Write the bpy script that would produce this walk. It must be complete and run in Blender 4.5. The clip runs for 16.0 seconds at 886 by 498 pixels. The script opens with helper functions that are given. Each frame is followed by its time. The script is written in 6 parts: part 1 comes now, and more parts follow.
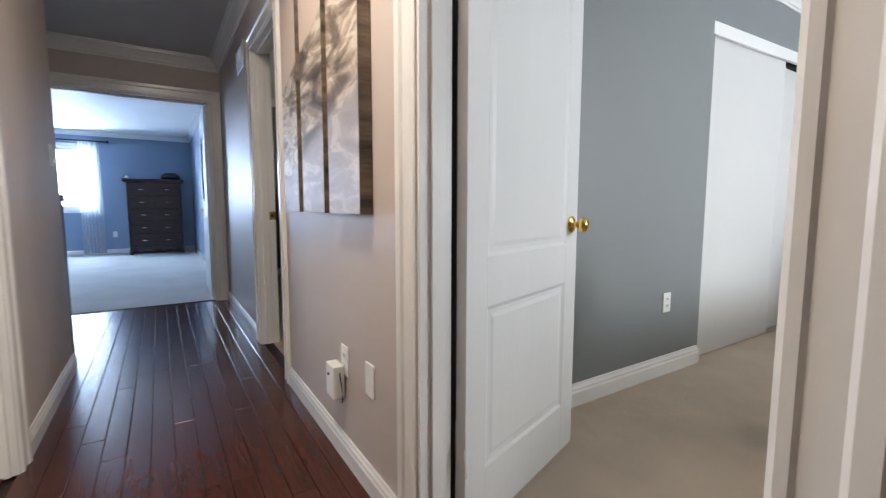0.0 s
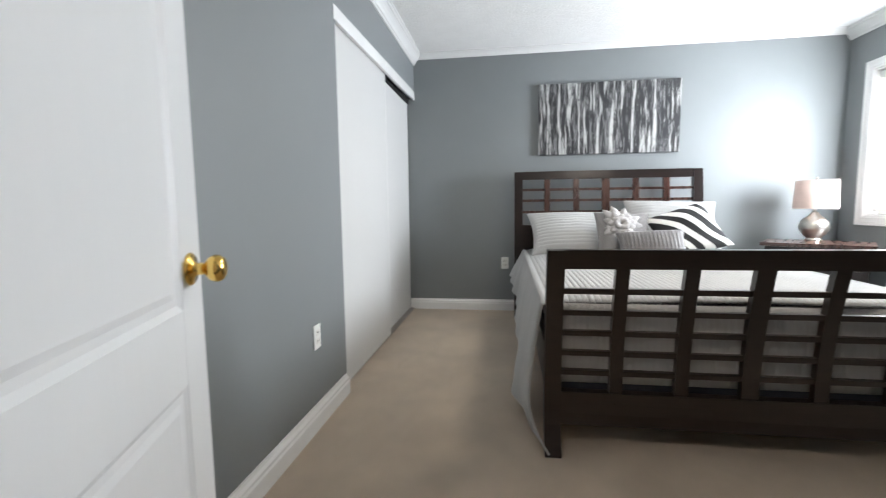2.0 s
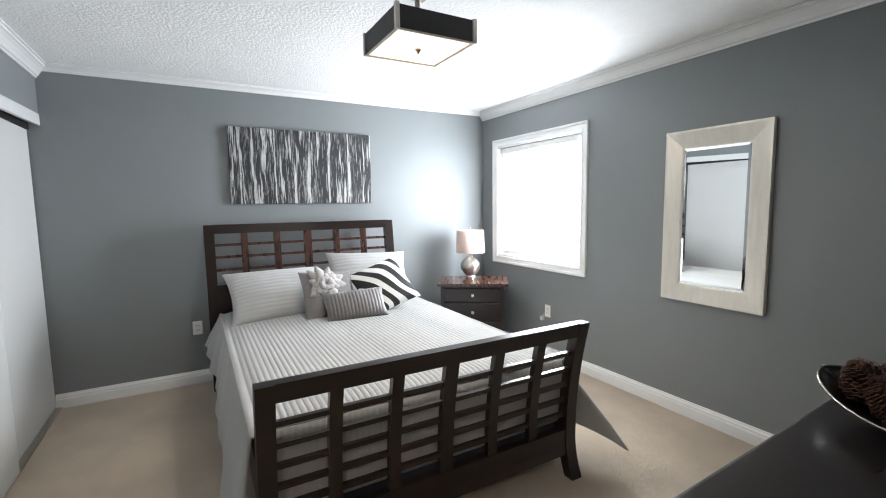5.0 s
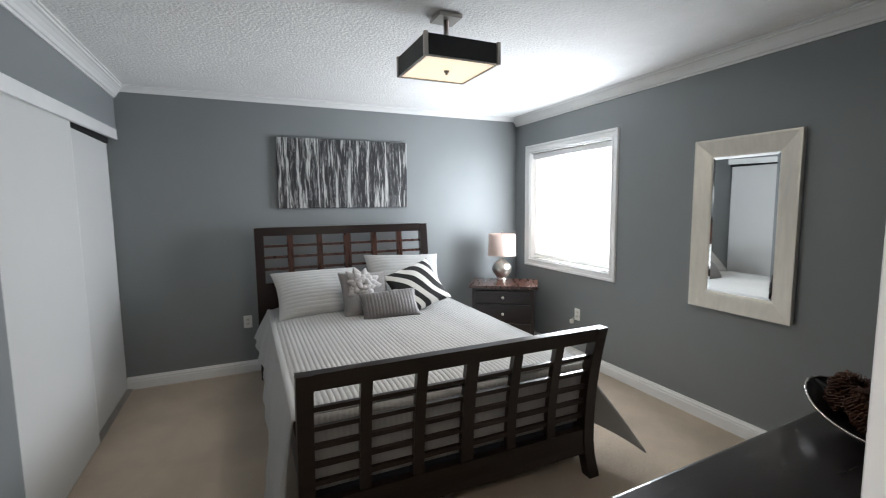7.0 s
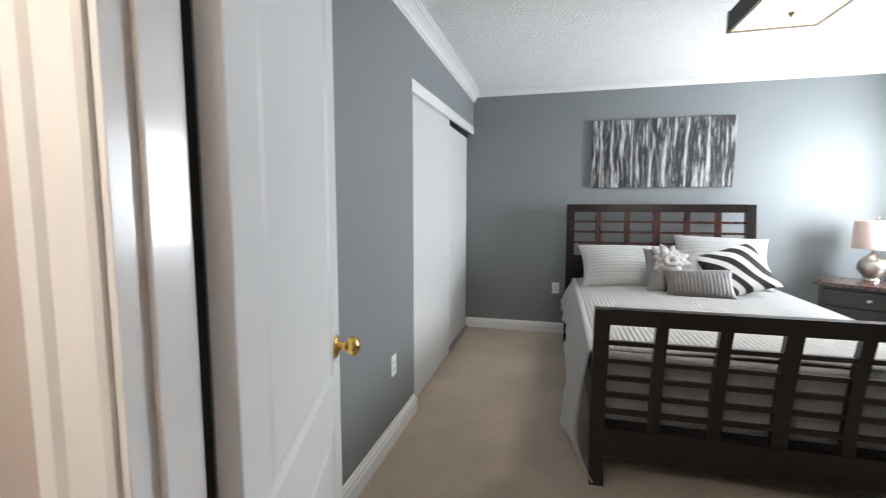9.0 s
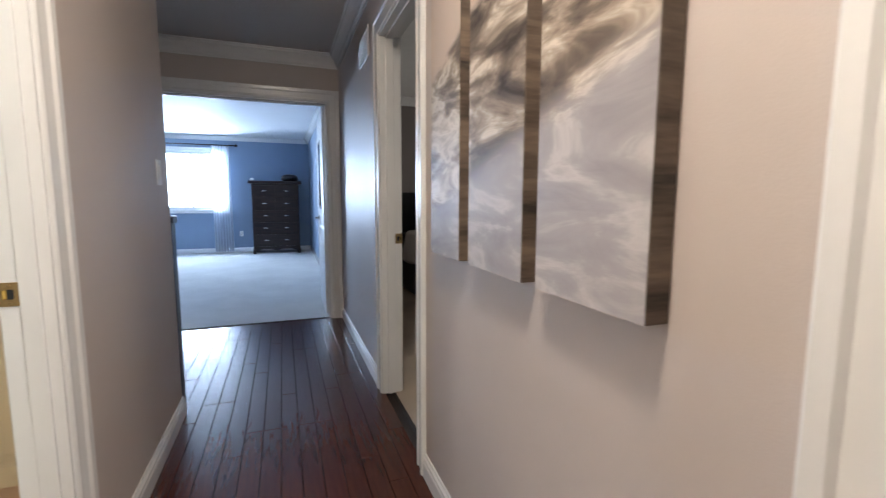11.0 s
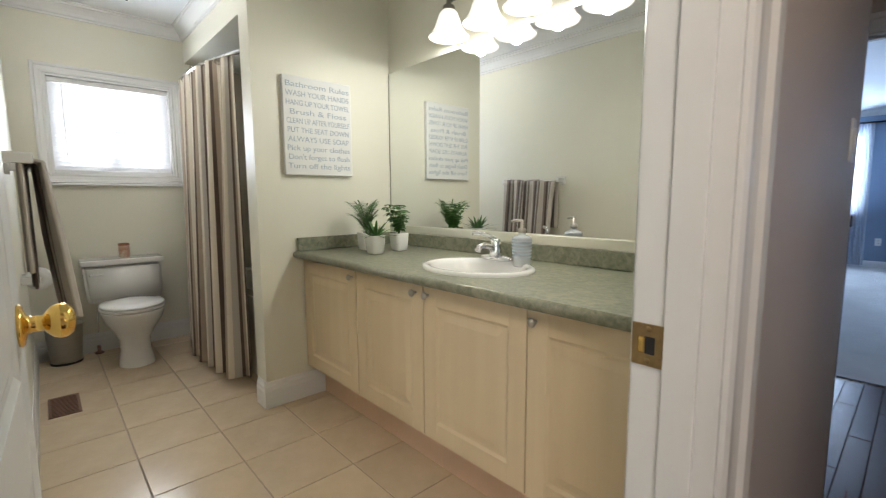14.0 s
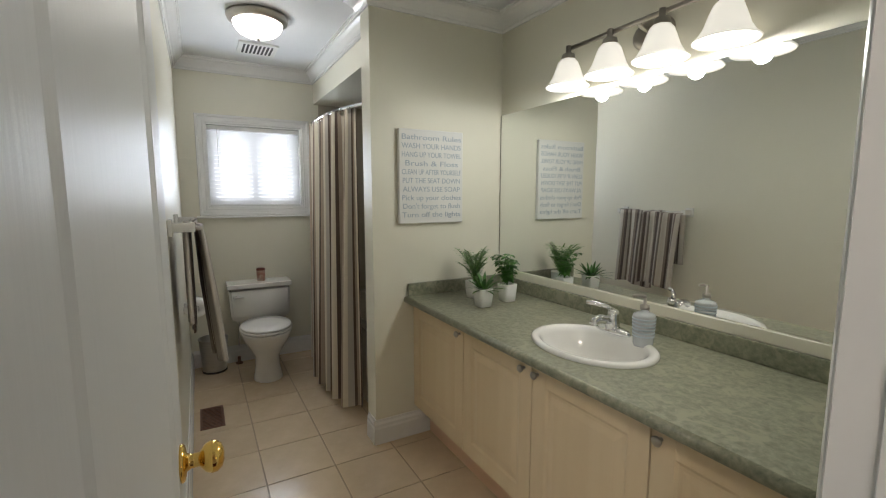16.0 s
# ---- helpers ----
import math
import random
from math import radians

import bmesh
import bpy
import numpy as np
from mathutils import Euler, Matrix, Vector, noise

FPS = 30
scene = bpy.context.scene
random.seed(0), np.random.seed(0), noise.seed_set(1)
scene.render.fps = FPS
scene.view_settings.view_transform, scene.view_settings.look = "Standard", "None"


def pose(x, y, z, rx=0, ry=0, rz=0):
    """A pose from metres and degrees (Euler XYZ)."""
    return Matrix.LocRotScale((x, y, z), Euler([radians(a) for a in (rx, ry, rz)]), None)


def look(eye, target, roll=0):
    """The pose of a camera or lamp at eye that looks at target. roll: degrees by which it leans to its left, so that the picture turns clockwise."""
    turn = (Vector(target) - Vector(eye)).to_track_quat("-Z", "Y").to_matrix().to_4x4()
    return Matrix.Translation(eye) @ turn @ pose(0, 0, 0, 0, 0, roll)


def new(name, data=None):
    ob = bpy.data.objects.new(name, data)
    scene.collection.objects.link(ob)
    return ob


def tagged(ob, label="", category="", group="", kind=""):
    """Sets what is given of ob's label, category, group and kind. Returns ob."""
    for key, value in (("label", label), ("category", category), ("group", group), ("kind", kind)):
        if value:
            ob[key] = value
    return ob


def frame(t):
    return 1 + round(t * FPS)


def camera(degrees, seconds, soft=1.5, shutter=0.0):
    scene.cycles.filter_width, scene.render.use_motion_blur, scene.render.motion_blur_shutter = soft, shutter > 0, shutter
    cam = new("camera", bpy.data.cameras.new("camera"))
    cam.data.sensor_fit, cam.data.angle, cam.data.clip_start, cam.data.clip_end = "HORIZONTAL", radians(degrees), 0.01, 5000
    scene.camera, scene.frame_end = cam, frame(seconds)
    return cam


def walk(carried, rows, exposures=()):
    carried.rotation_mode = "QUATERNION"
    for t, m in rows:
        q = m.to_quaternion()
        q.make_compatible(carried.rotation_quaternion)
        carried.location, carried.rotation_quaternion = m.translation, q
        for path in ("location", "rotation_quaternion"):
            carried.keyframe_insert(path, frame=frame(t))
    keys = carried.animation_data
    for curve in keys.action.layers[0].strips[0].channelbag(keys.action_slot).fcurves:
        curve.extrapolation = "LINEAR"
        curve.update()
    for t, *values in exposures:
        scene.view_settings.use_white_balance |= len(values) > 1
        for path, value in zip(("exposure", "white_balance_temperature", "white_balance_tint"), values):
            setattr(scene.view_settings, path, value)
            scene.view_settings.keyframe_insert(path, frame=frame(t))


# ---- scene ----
cam = camera(90.4, 16.0, soft=1.1, shutter=0.22)
PATH = [
    (0, (-0.004, 0.614, 0.998), (1.07, 2.289, 0.802), 0.1),
    (0.5, (0.127, 0.825, 1.004), (1.452, 2.31, 0.802), -0.1),
    (1, (0.259, 0.997, 1.017), (1.839, 2.206, 0.811), -0.2),
    (1.5, (0.389, 1.138, 1.033), (2.235, 1.881, 0.832), -0.2),
    (2, (0.548, 1.162, 1.047), (2.518, 1.445, 0.851), -0.7),
    (2.5, (0.646, 1.172, 1.13), (2.624, 0.949, 0.927), -0.6),
    (3, (0.721, 1.174, 1.206), (2.608, 0.544, 1.007), -0.8),
    (3.5, (0.756, 1.169, 1.284), (2.542, 0.291, 1.086), -0.9),
    (4, (0.758, 1.152, 1.363), (2.491, 0.175, 1.163), -0.8),
    (6.5, (0.592, 1.138, 1.549), (2.335, 0.179, 1.348), -0.7),
    (7, (0.541, 1.148, 1.54), (2.355, 0.335, 1.336), -0.6),
    (7.5, (0.472, 1.172, 1.497), (2.375, 0.591, 1.297), -0.5),
    (8, (0.37, 1.182, 1.457), (2.338, 0.896, 1.247), -0.1),
    (8.5, (0.266, 1.18, 1.391), (2.254, 1.267, 1.189), 0.0),
    (9, (0.219, 1.184, 1.335), (2.147, 1.679, 1.137), 0.1),
    (9.5, (0.194, 1.182, 1.281), (1.933, 2.148, 1.078), -0.1),
    (10, (0.138, 1.222, 1.234), (1.57, 2.603, 1.021), 0.2),
    (12.5, (-0.103, 1.883, 1.051), (-0.684, 3.783, 0.826), -0.6),
    (13, (-0.178, 2.006, 1.033), (-1.158, 3.736, 0.812), -0.6),
    (13.5, (-0.268, 2.102, 1.061), (-1.526, 3.64, 0.838), -0.2),
    (14, (-0.341, 2.174, 1.119), (-1.807, 3.515, 0.89), -0.3),
    (14.5, (-0.388, 2.192, 1.199), (-1.998, 3.354, 0.963), -0.2),
    (15, (-0.415, 2.202, 1.261), (-2.103, 3.249, 1.029), -0.3),
    (15.5, (-0.417, 2.196, 1.328), (-2.143, 3.181, 1.099), -0.0),
    (16, (-0.411, 2.189, 1.399), (-2.147, 3.152, 1.16), -0.0),
]
EXPOSURES = [(0.0, 0.04), (1.0, -0.10), (2.0, 0.10), (2.5, 0.35), (3.0, 0.38), (3.5, 0.35), (4.2, 0.21), (6.3, -0.62), (7.0, -0.70), (8.0, -0.58), (9.0, -0.12), (10.0, 0.14), (12.3, 0.10), (13.0, 0.10), (14.0, -0.48), (15.0, -0.98), (16.0, -1.10)]
walk(cam, [(t, look(eye, target, roll)) for t, eye, target, roll in PATH], EXPOSURES)

# ---- world and large lights ----
world = bpy.data.worlds.new("world")
scene.world = world
world.use_nodes = True
wn = world.node_tree
sky = wn.nodes.new("ShaderNodeTexSky")
sky.sky_type = "NISHITA"
sky.sun_disc = False
sky.sun_elevation, sky.sun_rotation = radians(38), radians(150)
wn.links.new(sky.outputs[0], wn.nodes["Background"].inputs[0])
wn.nodes["Background"].inputs[1].default_value = 0.1


def area_lamp(name, m, w, h, watts, colour, spread=150):
    data = bpy.data.lights.new(name, "AREA")
    data.shape, data.size, data.size_y, data.energy, data.color = "RECTANGLE", w, h, watts, colour
    data.spread = radians(spread)
    ob = new(name, data)
    ob.matrix_world = m
    return ob


BED_WIN = (3.45, 4.64, 0.92, 2.09)
BATH_WIN = (2.265, 3.005, 1.305, 1.975)
MASTER_WIN = (-2.3, -1.08, 0.92, 2.12)
area_lamp("daylight_bedroom", look((3.84, -1.803, 1.505), (3.84, 0, 1.505)), 0.72, 1.12, 122, (0.88, 0.95, 1.04), 176)
area_lamp("daylight_bathroom", look((-4.424, 2.635, 1.645), (0, 2.635, 1.645)), 0.40, 0.56, 13, (0.80, 0.88, 1.0))
area_lamp("daylight_master", look((-1.7, 11.98, 1.52), (-1.7, 0, 1.52)), 1.3, 1.25, 185, (0.52, 0.70, 1.0))
# fill lamp in an added, unseen window, lightening the second bedroom
area_lamp("unseen_fill_second_bedroom", look((3.56, 5.4, 1.5), (0, 5.4, 1.5)), 1.0, 1.1, 13, (1.0, 0.95, 0.88))
area_lamp("bedroom_fixture_light", look((2.71, 0.145, 2.195), (2.71, 0.1451, 0)), 0.36, 0.36, 18, (1.0, 0.91, 0.80), 180)


def bulb(name, p, watts, colour, radius=0.03):
    data = bpy.data.lights.new(name, "POINT")
    data.energy, data.color, data.shadow_soft_size = watts, colour, radius
    new(name, data).location = p


for k in range(4):
    bulb("vanity_bulb", (-1.63 - 0.3525 + 0.235 * k, 3.715, 1.89), 9.2, (0.965, 0.965, 0.91))
# ---- materials ----
def mat(name, colour=(0.8, 0.8, 0.8), rough=0.5, metal=0.0, vary=0.0, vscale=3.0, bump=0.0, bscale=200.0, stretch=(1, 1, 1),
        coat=0.0, emit=0.0, spec=0.5, colour2=None, per_object=0.0, sheen=0.0):
    """A principled material with two scales of variation."""
    m = bpy.data.materials.new(name)
    m.use_nodes = True
    nt = m.node_tree
    n, l = nt.nodes, nt.links
    p = n["Principled BSDF"]
    p.inputs["Base Color"].default_value = (*colour, 1)
    p.inputs["Roughness"].default_value = rough
    p.inputs["Metallic"].default_value = metal
    p.inputs["Coat Weight"].default_value = coat
    p.inputs["Specular IOR Level"].default_value = spec
    if sheen:
        p.inputs["Sheen Weight"].default_value = sheen
    if emit:
        p.inputs["Emission Color"].default_value = (*colour, 1)
        p.inputs["Emission Strength"].default_value = emit
    tc = n.new("ShaderNodeTexCoord")
    mp = n.new("ShaderNodeMapping")
    mp.inputs["Scale"].default_value = stretch
    l.new(tc.outputs["Object"], mp.inputs["Vector"])
    if vary or colour2:
        nz = n.new("ShaderNodeTexNoise")
        nz.inputs["Scale"].default_value = vscale
        nz.inputs["Detail"].default_value = 6
        nz.inputs["Roughness"].default_value = 0.62
        l.new(mp.outputs[0], nz.inputs["Vector"])
        rp = n.new("ShaderNodeValToRGB")
        rp.color_ramp.elements[0].position, rp.color_ramp.elements[1].position = 0.36, 0.66
        a = colour2 or tuple(max(0, c * (1 - vary)) for c in colour)
        b = colour if colour2 else tuple(min(1, c * (1 + vary)) for c in colour)
        rp.color_ramp.elements[0].color, rp.color_ramp.elements[1].color = (*a, 1), (*b, 1)
        l.new(nz.outputs["Fac"], rp.inputs[0])
        out = rp.outputs[0]
        if per_object:
            oi = n.new("ShaderNodeObjectInfo")
            mr = n.new("ShaderNodeMapRange")
            mr.inputs["To Min"].default_value, mr.inputs["To Max"].default_value = 1 - per_object, 1 + per_object
            l.new(oi.outputs["Random"], mr.inputs["Value"])
            hs = n.new("ShaderNodeHueSaturation")
            l.new(mr.outputs[0], hs.inputs["Value"])
            l.new(out, hs.inputs["Color"])
            out = hs.outputs[0]
        l.new(out, p.inputs["Base Color"])
        rr = n.new("ShaderNodeMapRange")
        rr.inputs["To Min"].default_value, rr.inputs["To Max"].default_value = max(0.02, rough - 0.06), min(1, rough + 0.06)
        l.new(nz.outputs["Fac"], rr.inputs["Value"])
        l.new(rr.outputs[0], p.inputs["Roughness"])
    if bump:
        nb = n.new("ShaderNodeTexNoise")
        nb.inputs["Scale"].default_value = bscale
        nb.inputs["Detail"].default_value = 3
        l.new(mp.outputs[0], nb.inputs["Vector"])
        bp = n.new("ShaderNodeBump")
        bp.inputs["Strength"].default_value = bump
        bp.inputs["Distance"].default_value = 0.01
        l.new(nb.outputs["Fac"], bp.inputs["Height"])
        l.new(bp.outputs[0], p.inputs["Normal"])
    return m


GREY_WALL = mat("grey_wall_paint", (0.205, 0.219, 0.225), 0.5, vary=0.03, vscale=1.3, bump=0.06, bscale=260)
TAUPE_WALL = mat("taupe_wall_paint", (0.53, 0.468, 0.435), 0.46, vary=0.03, vscale=1.1, bump=0.06, bscale=260)
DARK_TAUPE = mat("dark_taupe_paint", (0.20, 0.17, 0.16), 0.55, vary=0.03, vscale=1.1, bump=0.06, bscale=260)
CREAM_WALL = mat("cream_wall_paint", (0.74, 0.72, 0.615), 0.42, vary=0.02, vscale=1.1, bump=0.06, bscale=260)
BLUE_WALL = mat("blue_grey_wall_paint", (0.22, 0.30, 0.42), 0.5, vary=0.03, vscale=1.1, bump=0.06, bscale=260)
CEILING = mat("stippled_ceiling_paint", (0.87, 0.87, 0.86), 0.85, vary=0.02, vscale=9, bump=0.6, bscale=62)
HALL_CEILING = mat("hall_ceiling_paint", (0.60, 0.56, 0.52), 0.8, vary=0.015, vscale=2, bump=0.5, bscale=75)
SMOOTH_CEILING = mat("smooth_ceiling_paint", (0.78, 0.79, 0.80), 0.7, vary=0.015, vscale=2, bump=0.05, bscale=120)
WHITE_TRIM = mat("white_gloss_trim", (0.80, 0.80, 0.79), 0.22, vary=0.015, vscale=4, bump=0.025, bscale=60, coat=0.15)
WHITE_DOOR = mat("white_door_paint", (0.70, 0.71, 0.71), 0.42, vary=0.015, vscale=5, bump=0.06, bscale=90, stretch=(1, 1, 0.08))
CLOSET_WHITE = mat("white_closet_laminate", (0.60, 0.60, 0.59), 0.42, vary=0.015, vscale=2, bump=0.03, bscale=150)
CARPET = mat("beige_carpet", (0.59, 0.48, 0.36), 0.97, vary=0.11, vscale=2.2, bump=1.0, bscale=330, sheen=0.25)
PALE_CARPET = mat("pale_carpet", (0.62, 0.62, 0.60), 0.97, vary=0.07, vscale=2.2, bump=0.9, bscale=300, sheen=0.2)
HARDWOOD = mat("dark_cherry_hardwood", (0.080, 0.024, 0.0145), 0.2, colour2=(0.048, 0.0145, 0.010), vscale=5, bump=0.05, bscale=60,
               stretch=(7, 0.7, 7), spec=0.4, per_object=0.08)
SUBFLOOR = mat("floor_joint", (0.02, 0.012, 0.008), 0.7)
TILE = mat("beige_ceramic_tile", (0.66, 0.525, 0.37), 0.2, colour2=(0.58, 0.455, 0.31), vscale=4.5, bump=0.03, bscale=30, per_object=0.05)
GROUT = mat("tile_grout", (0.36, 0.29, 0.21), 0.9, vary=0.1, vscale=30)
BED_WOOD = mat("espresso_wood", (0.014, 0.0065, 0.0048), 0.3, colour2=(0.0075, 0.0036, 0.0029), vscale=6, bump=0.04, bscale=50, stretch=(1, 1, 6), coat=0.08, spec=0.4)
RED_WOOD = mat("reddish_espresso_wood", (0.060, 0.022, 0.013), 0.28, colour2=(0.026, 0.010, 0.007), vscale=6, bump=0.04, bscale=50, stretch=(1, 6, 1), coat=0.25)
BLACK_WOOD = mat("black_brown_wood", (0.014, 0.009, 0.009), 0.3, colour2=(0.008, 0.005, 0.005), vscale=5, bump=0.03, bscale=40, stretch=(6, 1, 1), coat=0.2)
DRESSER_WOOD = mat("dark_walnut_wood", (0.03, 0.014, 0.012), 0.35, colour2=(0.014, 0.007, 0.007), vscale=5, stretch=(1, 1, 5))
BRASS = mat("polished_brass", (0.86, 0.58, 0.17), 0.13, 1.0, vary=0.05, vscale=20)
OLD_BRASS = mat("worn_brass", (0.42, 0.29, 0.14), 0.34, 1.0, vary=0.2, vscale=40)
NICKEL = mat("brushed_nickel", (0.46, 0.43, 0.39), 0.3, 1.0, vary=0.06, vscale=30)
CHROME = mat("chrome", (0.78, 0.78, 0.80), 0.06, 1.0)
STEEL = mat("brushed_steel", (0.50, 0.50, 0.49), 0.3, 1.0, vary=0.08, vscale=8, stretch=(1, 1, 30))
PLASTIC = mat("white_plastic", (0.80, 0.80, 0.77), 0.35, vary=0.01, vscale=9)
IVORY = mat("off_white_plastic", (0.74, 0.72, 0.68), 0.35, vary=0.01, vscale=9)
# near-black for dark parts, and for shadow painted into slots and holes
DARK_SLOT = mat("dark_slot", (0.02, 0.02, 0.02), 0.6)
SPREAD = mat("pale_grey_quilted_cotton", (0.37, 0.37, 0.362), 0.78, vary=0.05, vscale=3, bump=0.25, bscale=420, sheen=0.15)
SHAM = mat("pale_grey_sham_cotton", (0.41, 0.41, 0.40), 0.78, vary=0.05, vscale=3, bump=0.25, bscale=420, sheen=0.15)
GREY_SATIN = mat("grey_satin", (0.115, 0.107, 0.104), 0.45, vary=0.1, vscale=7, bump=0.2, bscale=300, sheen=0.3)
GREY_FABRIC = mat("warm_grey_fabric", (0.175, 0.165, 0.16), 0.7, vary=0.1, vscale=7, bump=0.3, bscale=300, sheen=0.3)
PETAL = mat("pale_petal_fabric", (0.36, 0.345, 0.335), 0.75, vary=0.08, vscale=9, bump=0.2, bscale=300)
BED_DARK = mat("dark_box_spring_cloth", (0.02, 0.024, 0.035), 0.9, vary=0.2, vscale=10)
BLACK_CLOTH = mat("black_satin", (0.012, 0.012, 0.013), 0.3, vary=0.3, vscale=8, bump=0.3, bscale=25)
DUVET = mat("white_duvet_cotton", (0.62, 0.60, 0.57), 0.85, vary=0.05, vscale=5, bump=0.4, bscale=20)
VANITY = mat("maple_laminate", (0.73, 0.60, 0.41), 0.36, colour2=(0.705, 0.57, 0.38), vscale=3.5, bump=0.02, bscale=60, stretch=(6, 6, 0.5))
KICK = mat("pink_maple_laminate", (0.72, 0.50, 0.35), 0.42, vary=0.04, vscale=3)
PORCELAIN = mat("white_porcelain", (0.80, 0.79, 0.76), 0.09, vary=0.01, vscale=4, coat=0.3)
TUB = mat("bathtub_acrylic", (0.72, 0.68, 0.60), 0.2, vary=0.02, vscale=3)
SURROUND = mat("beige_shower_surround", (0.50, 0.45, 0.36), 0.25, vary=0.04, vscale=3)
POT = mat("white_glazed_pot", (0.80, 0.80, 0.78), 0.2, vary=0.015, vscale=9)
SOIL = mat("dark_soil", (0.03, 0.02, 0.014), 0.95, vary=0.3, vscale=60, bump=0.8, bscale=120)
LEAF = mat("green_leaf", (0.07, 0.21, 0.03), 0.45, colour2=(0.028, 0.085, 0.018), vscale=30)
LEAF_PALE = mat("fresh_green_leaf", (0.14, 0.28, 0.055), 0.45, colour2=(0.05, 0.14, 0.025), vscale=30)
CONE = mat("pine_cone_scale", (0.15, 0.065, 0.035), 0.45, colour2=(0.045, 0.018, 0.011), vscale=40)
SILVER = mat("hammered_silver", (0.55, 0.52, 0.47), 0.24, 1.0, vary=0.12, vscale=25, bump=0.3, bscale=60)
LAMP_CERAMIC = mat("mercury_glass", (0.60, 0.57, 0.52), 0.32, 1.0, vary=0.18, vscale=18)
SHADE_CLOTH = mat("pinkish_lamp_cloth", (0.60, 0.46, 0.40), 0.85, vary=0.05, vscale=12, bump=0.3, bscale=300)
MIRROR = mat("mirror_glass", (0.90, 0.92, 0.91), 0.012, 1.0)
MIRROR_FRAME = mat("champagne_silver_leaf", (0.72, 0.68, 0.60), 0.34, 0.35, vary=0.06, vscale=5, bump=0.12, bscale=35, stretch=(5, 5, 1))
CANVAS_SIDE = mat("dark_canvas_edge", (0.20, 0.145, 0.105), 0.6, colour2=(0.022, 0.015, 0.011), vscale=2.2, stretch=(1, 1, 9))
SIGN_WHITE = mat("sign_white_paint", (0.74, 0.74, 0.72), 0.6, vary=0.02, vscale=6)
SIGN_INK = mat("slate_blue_ink", (0.38, 0.44, 0.50), 0.7)
RUST_VENT = mat("brown_enamel", (0.16, 0.075, 0.045), 0.45, 0.3, vary=0.1, vscale=20)
# flat black for strips that stand in for shadow in gaps
GAP_SHADOW = mat("painted_gap_shadow", (0.012, 0.012, 0.012), 0.9)
FIXTURE_CLOTH = mat("black_fixture_cloth", (0.012, 0.011, 0.012), 0.6, vary=0.2, vscale=30, bump=0.2, bscale=300)
SHADE_GLASS = mat("lit_frosted_glass", (1.0, 0.955, 0.87), 0.4, emit=1.3)
FIXTURE_GLASS = mat("lit_fixture_diffuser", (1.0, 0.82, 0.60), 0.4, emit=1.15)
DOME_GLASS = mat("lit_dome_glass", (1.0, 0.97, 0.92), 0.3, emit=27.0)
# glow of the unseen hall lamp, strength tuned to the hall's brightness
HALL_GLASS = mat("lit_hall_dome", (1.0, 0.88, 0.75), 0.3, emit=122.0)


def nodes_of(m):
    nt = m.node_tree
    return nt.nodes, nt.links, nt.nodes["Principled BSDF"]


def ramp(n, stops):
    r = n.new("ShaderNodeValToRGB")
    e = r.color_ramp.elements
    while len(e) < len(stops):
        e.new(0.5)
    for s, (p, c) in zip(e, stops):
        s.position, s.color = p, (*c, 1)
    return r


def streak_canvas():
    """Black, grey and white upright streaks, like bark."""
    m = mat("streaked_bark_canvas", rough=0.55, bump=0.15, bscale=90)
    n, l, p = nodes_of(m)
    tc = n.new("ShaderNodeTexCoord")
    warp = n.new("ShaderNodeTexNoise")
    warp.inputs["Scale"].default_value = 5.0
    warp.inputs["Detail"].default_value = 4
    l.new(tc.outputs["Object"], warp.inputs["Vector"])
    ad = n.new("ShaderNodeMix")
    ad.data_type = "VECTOR"
    ad.inputs[0].default_value = 0.03
    l.new(tc.outputs["Object"], ad.inputs[4])
    l.new(warp.outputs["Color"], ad.inputs[5])
    mp = n.new("ShaderNodeMapping")
    mp.inputs["Scale"].default_value = (1, 11, 0.55)
    l.new(ad.outputs[1], mp.inputs["Vector"])
    nz = n.new("ShaderNodeTexNoise")
    nz.inputs["Scale"].default_value = 1.6
    nz.inputs["Detail"].default_value = 5
    nz.inputs["Roughness"].default_value = 0.7
    l.new(mp.outputs[0], nz.inputs["Vector"])
    r = ramp(n, [(0.0, (0.010, 0.010, 0.012)), (0.41, (0.012, 0.012, 0.014)), (0.435, (0.30, 0.30, 0.30)), (0.455, (0.02, 0.02, 0.022)),
                 (0.53, (0.016, 0.016, 0.018)), (0.56, (0.40, 0.40, 0.39)), (0.60, (0.55, 0.55, 0.53)), (0.625, (0.03, 0.035, 0.035)), (1.0, (0.02, 0.02, 0.02))])
    l.new(nz.outputs["Fac"], r.inputs[0])
    l.new(r.outputs[0], p.inputs["Base Color"])
    return m


def zebra_cloth():
    m = mat("zebra_cloth", rough=0.75, bump=0.2, bscale=300)
    n, l, p = nodes_of(m)
    tc = n.new("ShaderNodeTexCoord")
    mp = n.new("ShaderNodeMapping")
    mp.inputs["Rotation"].default_value = (0, 0, radians(-38))
    l.new(tc.outputs["Object"], mp.inputs["Vector"])
    w = n.new("ShaderNodeTexWave")
    w.inputs["Scale"].default_value = 3.1
    w.inputs["Distortion"].default_value = 5.5
    w.inputs["Detail"].default_value = 0.6
    w.inputs["Detail Scale"].default_value = 0.9
    l.new(mp.outputs[0], w.inputs["Vector"])
    r = ramp(n, [(0.0, (0.010, 0.010, 0.011)), (0.50, (0.012, 0.012, 0.013)), (0.54, (0.72, 0.71, 0.68)), (1.0, (0.76, 0.75, 0.72))])
    l.new(w.outputs["Fac"], r.inputs[0])
    l.new(r.outputs[0], p.inputs["Base Color"])
    return m


